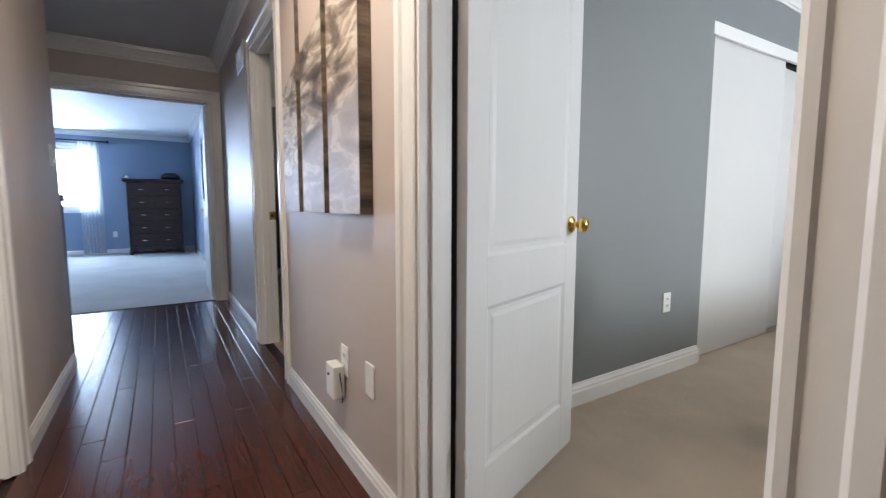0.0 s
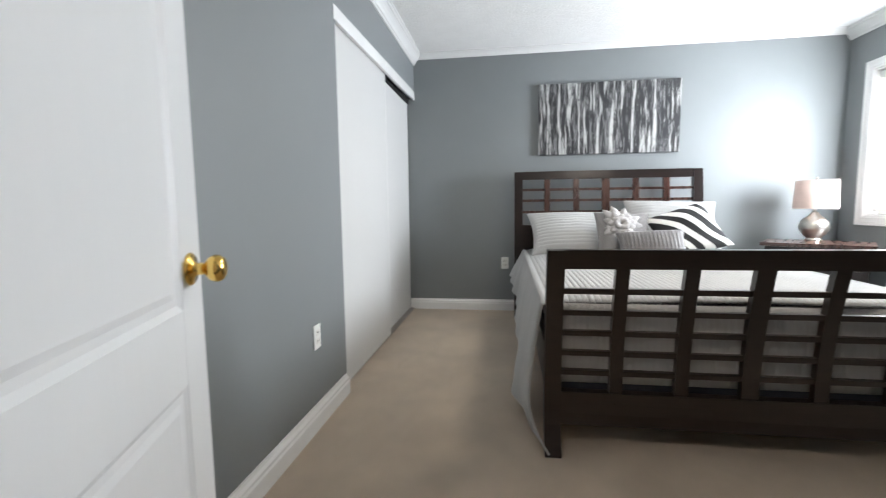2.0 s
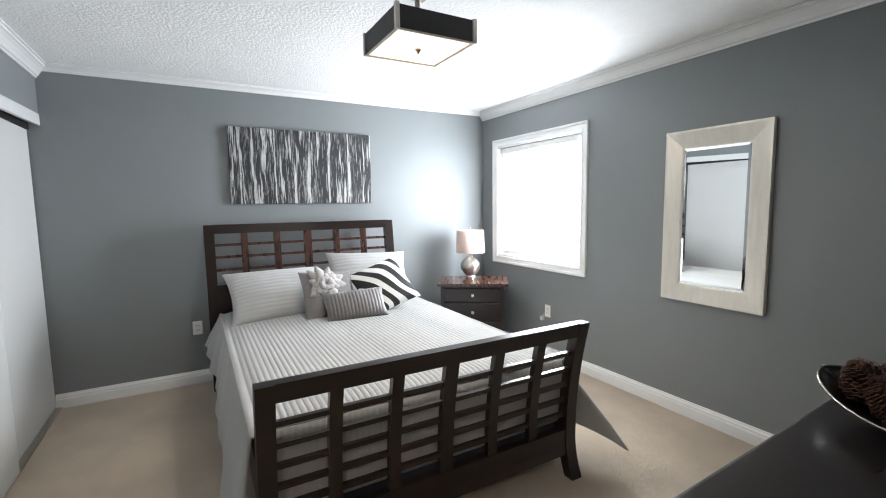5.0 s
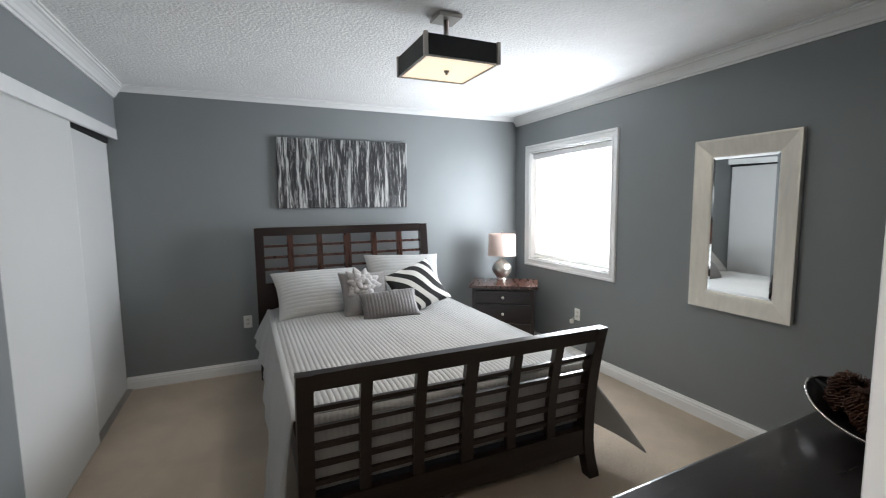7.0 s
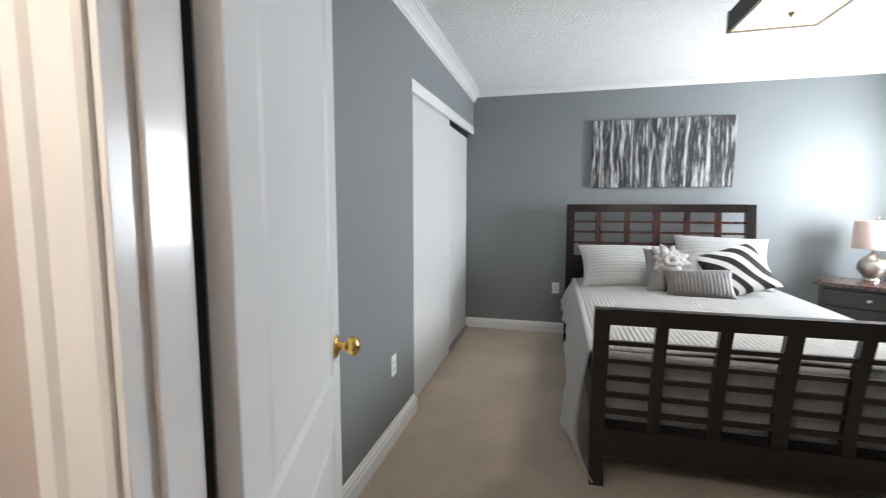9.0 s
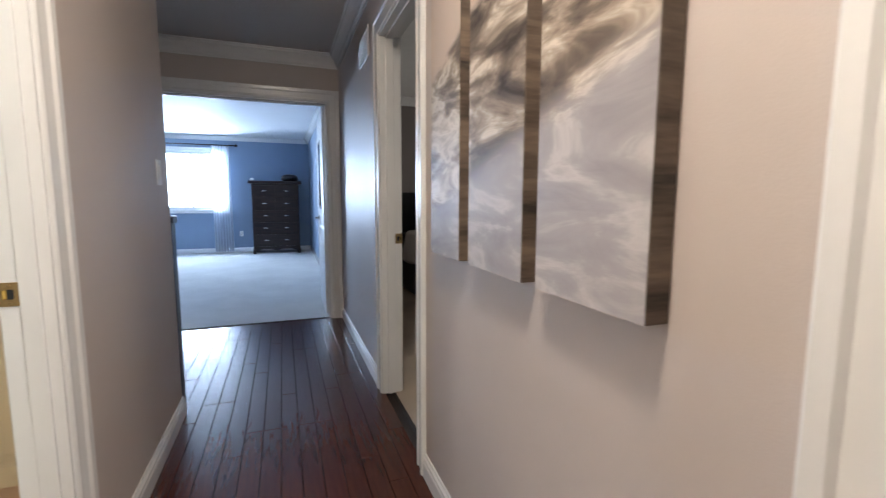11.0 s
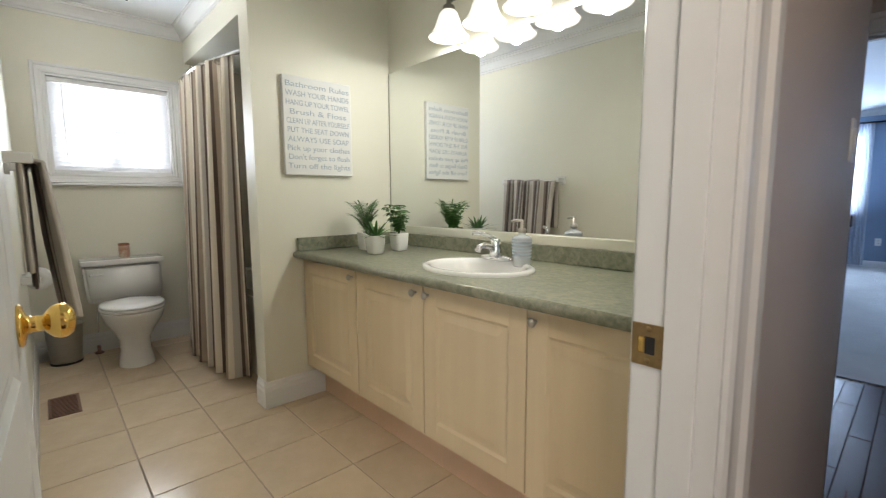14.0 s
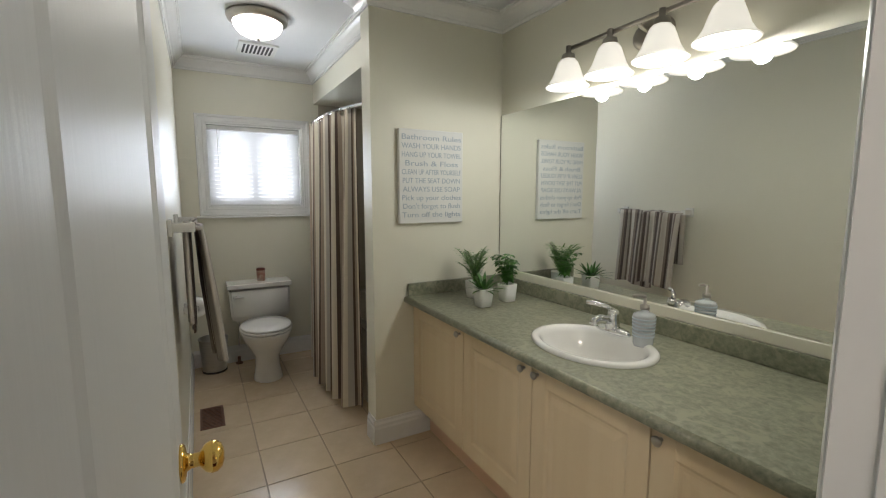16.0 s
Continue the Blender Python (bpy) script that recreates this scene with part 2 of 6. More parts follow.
def surf_canvas():
    """A sepia photograph of foaming surf below a pale sky, running over three canvases."""
    m = mat("surf_photo_canvas", rough=0.5, bump=0.06, bscale=400, spec=0.28)
    n, l, p = nodes_of(m)
    ge = n.new("ShaderNodeNewGeometry")
    sp = n.new("ShaderNodeSeparateXYZ")
    l.new(ge.outputs["Position"], sp.inputs[0])
    mp = n.new("ShaderNodeMapping")
    mp.inputs["Rotation"].default_value = (radians(24), 0, 0)
    mp.inputs["Scale"].default_value = (1, 2.2, 6.5)
    l.new(ge.outputs["Position"], mp.inputs["Vector"])
    nz = n.new("ShaderNodeTexNoise")
    nz.inputs["Scale"].default_value = 1.7
    nz.inputs["Detail"].default_value = 6
    nz.inputs["Roughness"].default_value = 0.56
    nz.inputs["Distortion"].default_value = 0.7
    l.new(mp.outputs[0], nz.inputs["Vector"])
    foam = ramp(n, [(0.32, (0.045, 0.035, 0.028)), (0.45, (0.16, 0.125, 0.10)), (0.53, (0.34, 0.28, 0.22)), (0.60, (0.62, 0.56, 0.48)), (0.72, (0.25, 0.20, 0.16))])
    l.new(nz.outputs["Fac"], foam.inputs[0])
    calm = ramp(n, [(0.3, (0.27, 0.25, 0.26)), (0.53, (0.36, 0.335, 0.34)), (0.62, (0.50, 0.47, 0.46)), (0.72, (0.40, 0.375, 0.375))])
    l.new(nz.outputs["Fac"], calm.inputs[0])

    def band(value, lo, hi):
        r = n.new("ShaderNodeMapRange")
        r.interpolation_type = "SMOOTHSTEP"
        r.inputs["From Min"].default_value, r.inputs["From Max"].default_value = lo, hi
        l.new(value, r.inputs["Value"])
        return r.outputs[0]

    def math_node(op, a, b):
        k = n.new("ShaderNodeMath")
        k.operation = op
        for i, v in enumerate((a, b)):
            if isinstance(v, (int, float)):
                k.inputs[i].default_value = v
            else:
                l.new(v, k.inputs[i])
        return k.outputs[0]

    # the shore runs up towards the near end
    rise = math_node("MULTIPLY", sp.outputs["Y"], 0.30)
    height = math_node("ADD", sp.outputs["Z"], rise)
    height = math_node("ADD", height, math_node("MULTIPLY", nz.outputs["Fac"], 0.10))
    mix1 = n.new("ShaderNodeMix")
    mix1.data_type = "RGBA"
    l.new(band(height, 1.98, 2.06), mix1.inputs[0])
    l.new(calm.outputs[0], mix1.inputs[6])
    l.new(foam.outputs[0], mix1.inputs[7])
    mix2 = n.new("ShaderNodeMix")
    mix2.data_type = "RGBA"
    l.new(band(height, 2.42, 2.46), mix2.inputs[0])
    l.new(mix1.outputs[2], mix2.inputs[6])
    mix2.inputs[7].default_value = (0.55, 0.45, 0.38, 1)
    l.new(mix2.outputs[2], p.inputs["Base Color"])
    return m


def laminate_stone():
    m = mat("green_stone_laminate", rough=0.3, bump=0.02, bscale=60)
    n, l, p = nodes_of(m)
    tc = n.new("ShaderNodeTexCoord")
    a, b = n.new("ShaderNodeTexNoise"), n.new("ShaderNodeTexNoise")
    a.inputs["Scale"].default_value, a.inputs["Detail"].default_value, a.inputs["Roughness"].default_value = 42, 7, 0.72
    b.inputs["Scale"].default_value, b.inputs["Detail"].default_value, b.inputs["Distortion"].default_value = 17, 6, 1.0
    for k in (a, b):
        l.new(tc.outputs["Object"], k.inputs["Vector"])
    ra = ramp(n, [(0.34, (0.15, 0.16, 0.11)), (0.5, (0.225, 0.23, 0.165)), (0.66, (0.31, 0.305, 0.225))])
    rb = ramp(n, [(0.55, (0, 0, 0)), (0.63, (1, 1, 1))])
    l.new(a.outputs["Fac"], ra.inputs[0])
    l.new(b.outputs["Fac"], rb.inputs[0])
    mx = n.new("ShaderNodeMix")
    mx.data_type = "RGBA"
    l.new(rb.outputs[0], mx.inputs[0])
    l.new(ra.outputs[0], mx.inputs[6])
    mx.inputs[7].default_value = (0.30, 0.29, 0.21, 1)
    l.new(mx.outputs[2], p.inputs["Base Color"])
    return m


def striped_cloth(name, axis, period, stops, translucent=0.0):
    """Woven stripes along one axis of the object's own space."""
    m = mat(name, rough=0.8, bump=0.2, bscale=350, sheen=0.2)
    n, l, p = nodes_of(m)
    uv = n.new("ShaderNodeUVMap")
    sp = n.new("ShaderNodeSeparateXYZ")
    l.new(uv.outputs[0], sp.inputs[0])
    k = n.new("ShaderNodeMath")
    k.operation = "MULTIPLY"
    k.inputs[1].default_value = 1 / period
    l.new(sp.outputs["XYZ".index(axis)], k.inputs[0])
    f = n.new("ShaderNodeMath")
    f.operation = "FRACT"
    l.new(k.outputs[0], f.inputs[0])
    r = ramp(n, stops)
    r.color_ramp.interpolation = "CONSTANT"
    l.new(f.outputs[0], r.inputs[0])
    l.new(r.outputs[0], p.inputs["Base Color"])
    return m


BARK = streak_canvas()
ZEBRA = zebra_cloth()
SURF = surf_canvas()
COUNTER = laminate_stone()
CREAM_C, TAN_C, BROWN_C, GREY_C = (0.72, 0.66, 0.56), (0.40, 0.32, 0.25), (0.11, 0.072, 0.055), (0.50, 0.46, 0.41)
CURTAIN = striped_cloth("striped_shower_cloth", "X", 0.15, [(0.0, CREAM_C), (0.24, BROWN_C), (0.36, TAN_C), (0.52, CREAM_C), (0.68, GREY_C), (0.84, BROWN_C), (0.92, TAN_C)])
TOWEL = striped_cloth("striped_towel_terry", "X", 0.115, [(0.0, (0.50, 0.455, 0.40)), (0.34, (0.20, 0.155, 0.125)), (0.52, (0.075, 0.052, 0.042)), (0.72, (0.34, 0.31, 0.27)), (0.88, (0.15, 0.12, 0.10))])


def thin_cloth(name, colour, through_share):
    m = bpy.data.materials.new(name)
    m.use_nodes = True
    n, l, p = nodes_of(m)
    p.inputs["Base Color"].default_value = (*colour, 1)
    p.inputs["Roughness"].default_value = 0.8
    tr = n.new("ShaderNodeBsdfTranslucent")
    tr.inputs[0].default_value = (*colour, 1)
    tp = n.new("ShaderNodeBsdfTransparent")
    m1, m2 = n.new("ShaderNodeMixShader"), n.new("ShaderNodeMixShader")
    m1.inputs[0].default_value, m2.inputs[0].default_value = 0.55, through_share
    l.new(p.outputs[0], m1.inputs[1])
    l.new(tr.outputs[0], m1.inputs[2])
    l.new(m1.outputs[0], m2.inputs[1])
    l.new(tp.outputs[0], m2.inputs[2])
    l.new(m2.outputs[0], n["Material Output"].inputs[0])
    return m


SHEER = thin_cloth("white_sheer_cloth", (0.78, 0.82, 0.88), 0.45)
BLIND = thin_cloth("white_blind_slat", (0.82, 0.82, 0.82), 0.0)


def clear_glass(name, colour, rough):
    m = mat(name, colour, rough)
    m.node_tree.nodes["Principled BSDF"].inputs["Transmission Weight"].default_value = 1.0
    return m


GLASS = clear_glass("window_glass", (0.97, 0.98, 0.98), 0.0)
SOAP_GLASS = mat("clear_bottle_plastic", (0.90, 0.93, 0.96), 0.08)
SOAP_GLASS.node_tree.nodes["Principled BSDF"].inputs["Transmission Weight"].default_value = 0.55
# ---- building blocks ----
def box(bm, x0, x1, y0, y1, z0, z1, b=0.0, seg=1):
    m = Matrix.Translation(((x0 + x1) / 2, (y0 + y1) / 2, (z0 + z1) / 2)) @ Matrix.Diagonal((x1 - x0, y1 - y0, z1 - z0, 1))
    vs = bmesh.ops.create_cube(bm, size=1, matrix=m)["verts"]
    if b:
        es = list({e for v in vs for e in v.link_edges})
        bmesh.ops.bevel(bm, geom=es, offset=b, segments=seg, profile=0.7, affect="EDGES")
    return bm


def bx(*a, **k):
    return box(bmesh.new(), *a, **k)


def lathe(bm, profile, n=24, m=Matrix.Identity(4), sx=1.0, sy=1.0):
    rings = []
    for r, z in profile:
        if r < 1e-6:
            rings.append([bm.verts.new(m @ Vector((0, 0, z)))])
        else:
            rings.append([bm.verts.new(m @ Vector((sx * r * math.cos(2 * math.pi * i / n), sy * r * math.sin(2 * math.pi * i / n), z))) for i in range(n)])
    for a, b in zip(rings, rings[1:]):
        for i in range(n):
            j = (i + 1) % n
            if len(a) == 1 and len(b) == 1:
                continue
            vs = [a[0], b[j], b[i]] if len(a) == 1 else [a[i], a[j], b[0]] if len(b) == 1 else [a[i], a[j], b[j], b[i]]
            bm.faces.new(vs).smooth = True
    return bm


def tube(bm, pts, r, n=8):
    pts = [Vector(p) for p in pts]
    rings = []
    for i, p in enumerate(pts):
        d = (pts[min(i + 1, len(pts) - 1)] - pts[max(i - 1, 0)]).normalized()
        q = d.to_track_quat("Z", "Y").to_matrix()
        rings.append([bm.verts.new(p + q @ Vector((r * math.cos(2 * math.pi * k / n), r * math.sin(2 * math.pi * k / n), 0))) for k in range(n)])
    for a, b in zip(rings, rings[1:]):
        for k in range(n):
            bm.faces.new((a[k], a[(k + 1) % n], b[(k + 1) % n], b[k])).smooth = True
    bm.faces.new(rings[0][::-1])
    bm.faces.new(rings[-1])
    return bm


def prism(bm, outline, place, depth):
    """Extrude an outline (u, v) by depth along w; place(u, v, w) gives the point."""
    a = [bm.verts.new(place(u, v, 0.0)) for u, v in outline]
    b = [bm.verts.new(place(u, v, depth)) for u, v in outline]
    bm.faces.new(a)
    bm.faces.new(b[::-1])
    for i in range(len(a)):
        j = (i + 1) % len(a)
        bm.faces.new((a[j], a[i], b[i], b[j]))
    return bm


def grid(bm, nu, nv, f, uv=None):
    vs = [[bm.verts.new(f(i / nu, j / nv)) for j in range(nv + 1)] for i in range(nu + 1)]
    lay = bm.loops.layers.uv.verify() if uv else None
    for i in range(nu):
        for j in range(nv):
            fc = bm.faces.new((vs[i][j], vs[i + 1][j], vs[i + 1][j + 1], vs[i][j + 1]))
            fc.smooth = True
            if uv:
                for lp, (a, b) in zip(fc.loops, ((i, j), (i + 1, j), (i + 1, j + 1), (i, j + 1))):
                    lp[lay].uv = uv(a / nu, b / nv)
    return bm


def mesh_of(name, bm, material):
    bmesh.ops.recalc_face_normals(bm, faces=bm.faces[:])
    me = bpy.data.meshes.new(name)
    bm.to_mesh(me)
    bm.free()
    me.materials.append(material)
    return me


def part(name, bm, material, parent, label="", m=None):
    ob = new(name, mesh_of(name, bm, material))
    ob.parent = parent
    if m is not None:
        ob.matrix_basis = m
    return tagged(ob, label) if label else ob


def thing(name, label, category, m=Matrix.Identity(4), group="", kind=""):
    ob = new(name)
    ob.empty_display_size = 0.05
    ob.matrix_world = m
    return tagged(ob, label, category, group, kind)


def solid(name, bm, material, label, category="", kind="", group="", m=None):
    ob = new(name, mesh_of(name, bm, material))
    if m is not None:
        ob.matrix_world = m
    return tagged(ob, label, category, group, kind)


def structure(name, bm, material, label, category):
    return solid(name, bm, material, label, category, "structure")


def thicken(ob, t, offset=0.0):
    md = ob.modifiers.new("thickness", "SOLIDIFY")
    md.thickness, md.offset = t, offset
    return ob


def wall_x(name, x0, x1, y0, y1, z1, holes, material, label):
    """A wall along y between x0 and x1; holes are (y0, y1, z0, z1)."""
    bm = bmesh.new()
    ys = y0
    for a, b, c, d in sorted(holes):
        box(bm, x0, x1, ys, a, 0, z1)
        if c > 0:
            box(bm, x0, x1, a, b, 0, c)
        if d < z1:
            box(bm, x0, x1, a, b, d, z1)
        ys = b
    box(bm, x0, x1, ys, y1, 0, z1)
    return structure(name, bm, material, label, "wall")


def wall_y(name, y0, y1, x0, x1, z1, holes, material, label):
    bm = bmesh.new()
    xs = x0
    for a, b, c, d in sorted(holes):
        if a > xs:
            box(bm, xs, a, y0, y1, 0, z1)
        if c > 0:
            box(bm, a, b, y0, y1, 0, c)
        if d < z1:
            box(bm, a, b, y0, y1, d, z1)
        xs = b
    if x1 > xs:
        box(bm, xs, x1, y0, y1, 0, z1)
    return structure(name, bm, material, label, "wall")


CROWN = [(0, 0), (0, -0.095), (0.010, -0.095), (0.014, -0.082), (0.022, -0.078), (0.030, -0.060), (0.046, -0.040), (0.062, -0.026), (0.072, -0.022), (0.074, -0.010), (0.084, -0.008), (0.084, 0)]
BASE = [(0, 0), (0.015, 0), (0.015, 0.062), (0.012, 0.070), (0.012, 0.080), (0.007, 0.088), (0.005, 0.098), (0, 0.098)]


def crown(name, corners, z, label, closed=True, tall=1.0):
    """A moulding along the inner side of a loop of wall corners, anticlockwise, mitred."""
    bm = bmesh.new()
    n = len(corners)
    rings = []
    for i, (x, y) in enumerate(corners):
        p = Vector((x, y))
        before, after = Vector(corners[i - 1]), Vector(corners[(i + 1) % n])
        d1, d2 = (p - before).normalized(), (after - p).normalized()
        if not closed and i == 0:
            d1 = d2
        if not closed and i == n - 1:
            d2 = d1
        n1, n2 = Vector((-d1.y, d1.x)), Vector((-d2.y, d2.x))
        k = (n1 + n2) / (1 + n1.dot(n2))
        rings.append([bm.verts.new((x + k.x * u, y + k.y * u, z + v * tall)) for u, v in CROWN])
    for i in range(n if closed else n - 1):
        a, b = rings[i], rings[(i + 1) % n]
        for j in range(len(CROWN)):
            q = (j + 1) % len(CROWN)
            bm.faces.new((a[j], b[j], b[q], a[q]))
    return structure(name, bm, WHITE_TRIM, label, "crown moulding")


def baseboard(p, q, inward, name="baseboard", label="white painted stepped wooden baseboard along the wall", thick=1.0, tall=1.0):
    p, q, w = Vector((*p, 0)), Vector((*q, 0)), Vector((*inward, 0))
    d = (q - p)
    bm = prism(bmesh.new(), BASE, lambda u, v, t: p + d * t + w * u * thick + Vector((0, 0, v * tall)), 1.0)
    return structure(name, bm, WHITE_TRIM, label, "baseboard")


# across the casing from the opening outwards: distance, thickness
CASING = [(0, 0), (0, 0.010), (0.006, 0.014), (0.016, 0.014), (0.020, 0.010), (0.046, 0.012), (0.052, 0.019), (0.068, 0.021), (0.072, 0.016), (0.072, 0)]


def casing(name, a, b, z1, place, label, z0=0.0, sill=False, k=1.0):
    """Trim round an opening from a to b, up to z1; place(s, depth, z) gives the point. Mitred at the corners."""
    bm = bmesh.new()
    if sill:
        loop = [(a, z0), (a, z1), (b, z1), (b, z0)]
        outs = [(-1, -1), (-1, 1), (1, 1), (1, -1)]
    else:
        loop = [(a, z0), (a, z1), (b, z1), (b, z0)]
        outs = [(-1, 0), (-1, 1), (1, 1), (1, 0)]
    rings = [[bm.verts.new(place(s + o[0] * u * k, t, z + o[1] * u * k)) for u, t in CASING] for (s, z), o in zip(loop, outs)]
    count = 4 if sill else 3
    for i in range(count):
        r, q = rings[i], rings[(i + 1) % 4]
        for j in range(len(CASING)):
            h = (j + 1) % len(CASING)
            bm.faces.new((r[j], q[j], q[h], r[h]))
    if not sill:
        bm.faces.new(rings[0])
        bm.faces.new(rings[3])
    return structure(name, bm, WHITE_TRIM, label, "door casing" if not sill else "window casing")


def jamb(name, axis, p0, p1, a, b, z1, stop_at, label):
    """The lining of a doorway through a wall from p0 to p1 across, a to b along."""
    bm = bmesh.new()
    t = 0.012

    def put(u0, u1, s0, s1, z0, z2):
        if axis == "x":
            box(bm, u0, u1, s0, s1, z0, z2, 0.001)
        else:
            box(bm, s0, s1, u0, u1, z0, z2, 0.001)
    put(p0, p1, a, a + t, 0, z1 - t)
    put(p0, p1, b - t, b, 0, z1 - t)
    put(p0, p1, a, b, z1 - t, z1)
    s0, s1 = stop_at
    put(s0, s1, a + t, a + t + 0.011, 0, z1 - t)
    put(s0, s1, b - t - 0.011, b - t, 0, z1 - t)
    put(s0, s1, a + t, b - t, z1 - t - 0.011, z1 - t)
    return structure(name, bm, WHITE_TRIM, label, "door frame")
# ---- the shell: bedroom, hall, bathroom, and the rooms seen through doors ----
H = 2.45
HB = 2.505           # bedroom ceiling
EX = 4.92            # wall behind the bed
NW = 2.060           # closet wall
D1 = (0.80, 1.63)      # bedroom doorway
D2 = (3.19, 3.925)     # second bedroom doorway
D3 = (2.058, 2.775)     # bathroom doorway
DH = 2.045
OX = (-1.0, 0.46)      # opening to the large bedroom

# floors
structure("floor_bedroom", bx(0.632, 5.06, -1.9, 2.80, -0.10, 0.0), CARPET, "beige cut-pile bedroom carpet", "carpet")
structure("floor_second_bedroom", bx(0.632, 3.7, 2.804, 7.3, -0.10, 0.0), CARPET, "beige carpet of a second bedroom", "carpet")
structure("floor_master_bedroom", bx(-4.7, 0.70, 5.765, 12.1, -0.10, 0.004), PALE_CARPET, "pale bluish bedroom carpet", "carpet")
floor_hall = structure("floor_hall", box(bx(-0.546, 0.63, -1.7, 5.763, -0.10, -0.014), -3.2, -0.546, 4.0, 5.763, -0.10, -0.014), SUBFLOOR, "glossy dark cherry hardwood strip floor", "hardwood floor")
floor_bath = structure("floor_bathroom", bx(-4.5, -0.547, 2.0, 4.0, -0.05, -0.003), GROUT, "square beige ceramic tiles with grey-brown grout", "tile floor")

# ceilings
structure("ceiling_bedroom", bx(0.632, 5.06, -1.9, 2.2, HB, HB + 0.1), CEILING, "white stippled bedroom ceiling", "ceiling")
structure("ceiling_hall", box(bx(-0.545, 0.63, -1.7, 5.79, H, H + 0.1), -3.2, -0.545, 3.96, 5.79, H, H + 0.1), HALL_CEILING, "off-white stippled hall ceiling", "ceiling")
structure("ceiling_bathroom", bx(-4.56, -0.55, 2.0, 3.955, H + 0.001, H + 0.08), SMOOTH_CEILING, "smooth white bathroom ceiling", "ceiling")
structure("ceiling_master_bedroom", bx(-4.7, 0.70, 5.79, 12.1, H, H + 0.1), SMOOTH_CEILING, "white ceiling of the large bedroom", "ceiling")
structure("ceiling_second_bedroom", bx(0.70, 3.7, 2.15, 7.3, H, H + 0.1), CEILING, "white ceiling of the second bedroom", "ceiling")

# bedroom walls
wall_x("wall_bedroom_west", 0.63, 0.66, -1.90, 2.16, HB, [(*D1, 0, DH)], GREY_WALL, "matte cool grey painted bedroom wall with a doorway")
wall_y("wall_bedroom_south", -1.90, -1.76, 0.66, EX, HB, [BED_WIN], GREY_WALL, "matte cool grey painted bedroom wall with a window")
wall_x("wall_bedroom_east", EX, EX + 0.1, -1.90, 2.20, HB, [], GREY_WALL, "matte cool grey painted wall behind the bed")
wall_y("wall_bedroom_north", NW, 2.16, 0.66, EX, HB, [(2.875, EX, 0, 2.095)], GREY_WALL, "matte cool grey painted wall with a closet opening")
wall_y("wall_closet_back", 2.74, 2.80, 0.68, 5.06, H, [], GREY_WALL, "painted wall at the back of the closet")
structure("wall_closet_ceiling", box(box(bx(2.72, 5.06, 2.16, 2.74, 2.2, 2.26), 5.0, 5.06, 2.2, 2.74, -0.05, 2.2), 2.72, 2.78, 2.16, 2.74, 0, 2.2), GREY_WALL, "painted top of the closet", "wall")
# hall walls
wall_x("wall_hall_east", 0.57, 0.63, -1.6, 5.73, H, [(*D1, 0, DH), (*D2, 0, DH)], TAUPE_WALL, "satin taupe painted hall wall with two doorways")
wall_x("wall_hall_west", -0.545, -0.495, -1.6, 4.02, H, [(*D3, 0, DH)], TAUPE_WALL, "satin taupe painted hall wall with the bathroom doorway")
wall_y("wall_hall_return", 3.96, 4.02, -3.0, -0.545, H, [], TAUPE_WALL, "taupe painted return wall at the landing")
wall_x("wall_landing_west", -3.06, -3.0, 3.96, 5.79, H, [], TAUPE_WALL, "taupe painted wall closing the landing")
wall_y("wall_hall_south", -1.66, -1.6, -0.545, 0.63, H, [], TAUPE_WALL, "taupe painted wall at the end of the hall")
wall_y("wall_hall_north", 5.73, 5.79, -3.0, 0.63, H, [(*OX, 0, 2.03)], TAUPE_WALL, "taupe painted end wall with a wide doorway")
# large bedroom walls
wall_y("wall_master_south", 5.79, 5.85, -4.5, 0.63, H, [(*OX, 0, 2.03)], BLUE_WALL, "blue-grey painted wall with a wide doorway")
wall_y("wall_master_north", 11.85, 11.95, -4.5, 0.63, H, [MASTER_WIN], BLUE_WALL, "blue-grey painted far wall with a window")
wall_x("wall_master_east", 0.63, 0.69, 5.79, 11.95, H, [], BLUE_WALL, "blue-grey painted wall of the large bedroom")
wall_x("wall_master_west", -4.56, -4.5, 5.79, 11.95, H, [], BLUE_WALL, "blue-grey painted wall closing the large bedroom")
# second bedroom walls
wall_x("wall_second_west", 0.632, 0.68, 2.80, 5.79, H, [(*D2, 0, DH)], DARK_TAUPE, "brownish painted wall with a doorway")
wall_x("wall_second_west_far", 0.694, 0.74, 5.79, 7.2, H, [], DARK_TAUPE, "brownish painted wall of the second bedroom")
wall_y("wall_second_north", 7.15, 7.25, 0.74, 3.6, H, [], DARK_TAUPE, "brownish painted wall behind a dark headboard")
wall_x("wall_second_east", 3.5, 3.6, 2.80, 7.15, H, [(4.85, 5.95, 0.92, 2.08)], DARK_TAUPE, "brownish painted wall with an added unseen window")
# bathroom walls
WX, NY, SY = -4.42, 3.84, 2.075
wall_x("wall_bathroom_east", -0.595, -0.545, 2.0, 3.96, H, [(*D3, 0, DH)], CREAM_WALL, "pale cream painted wall with the bathroom doorway")
wall_y("wall_bathroom_south", 1.98, SY, -4.42, -0.595, H, [], CREAM_WALL, "pale cream painted bathroom wall with a towel bar")
wall_y("wall_bathroom_north", NY, 3.96, -4.42, -0.595, H, [], CREAM_WALL, "pale cream painted wall behind the vanity mirror")
wall_x("wall_bathroom_west", -4.56, WX, 2.0, 3.96, H, [BATH_WIN], CREAM_WALL, "pale cream painted wall with a small window")
wall_x("wall_bathroom_stub", -2.78, -2.65, 3.0, NY, H, [], CREAM_WALL, "pale cream painted stub wall between vanity and bathtub")
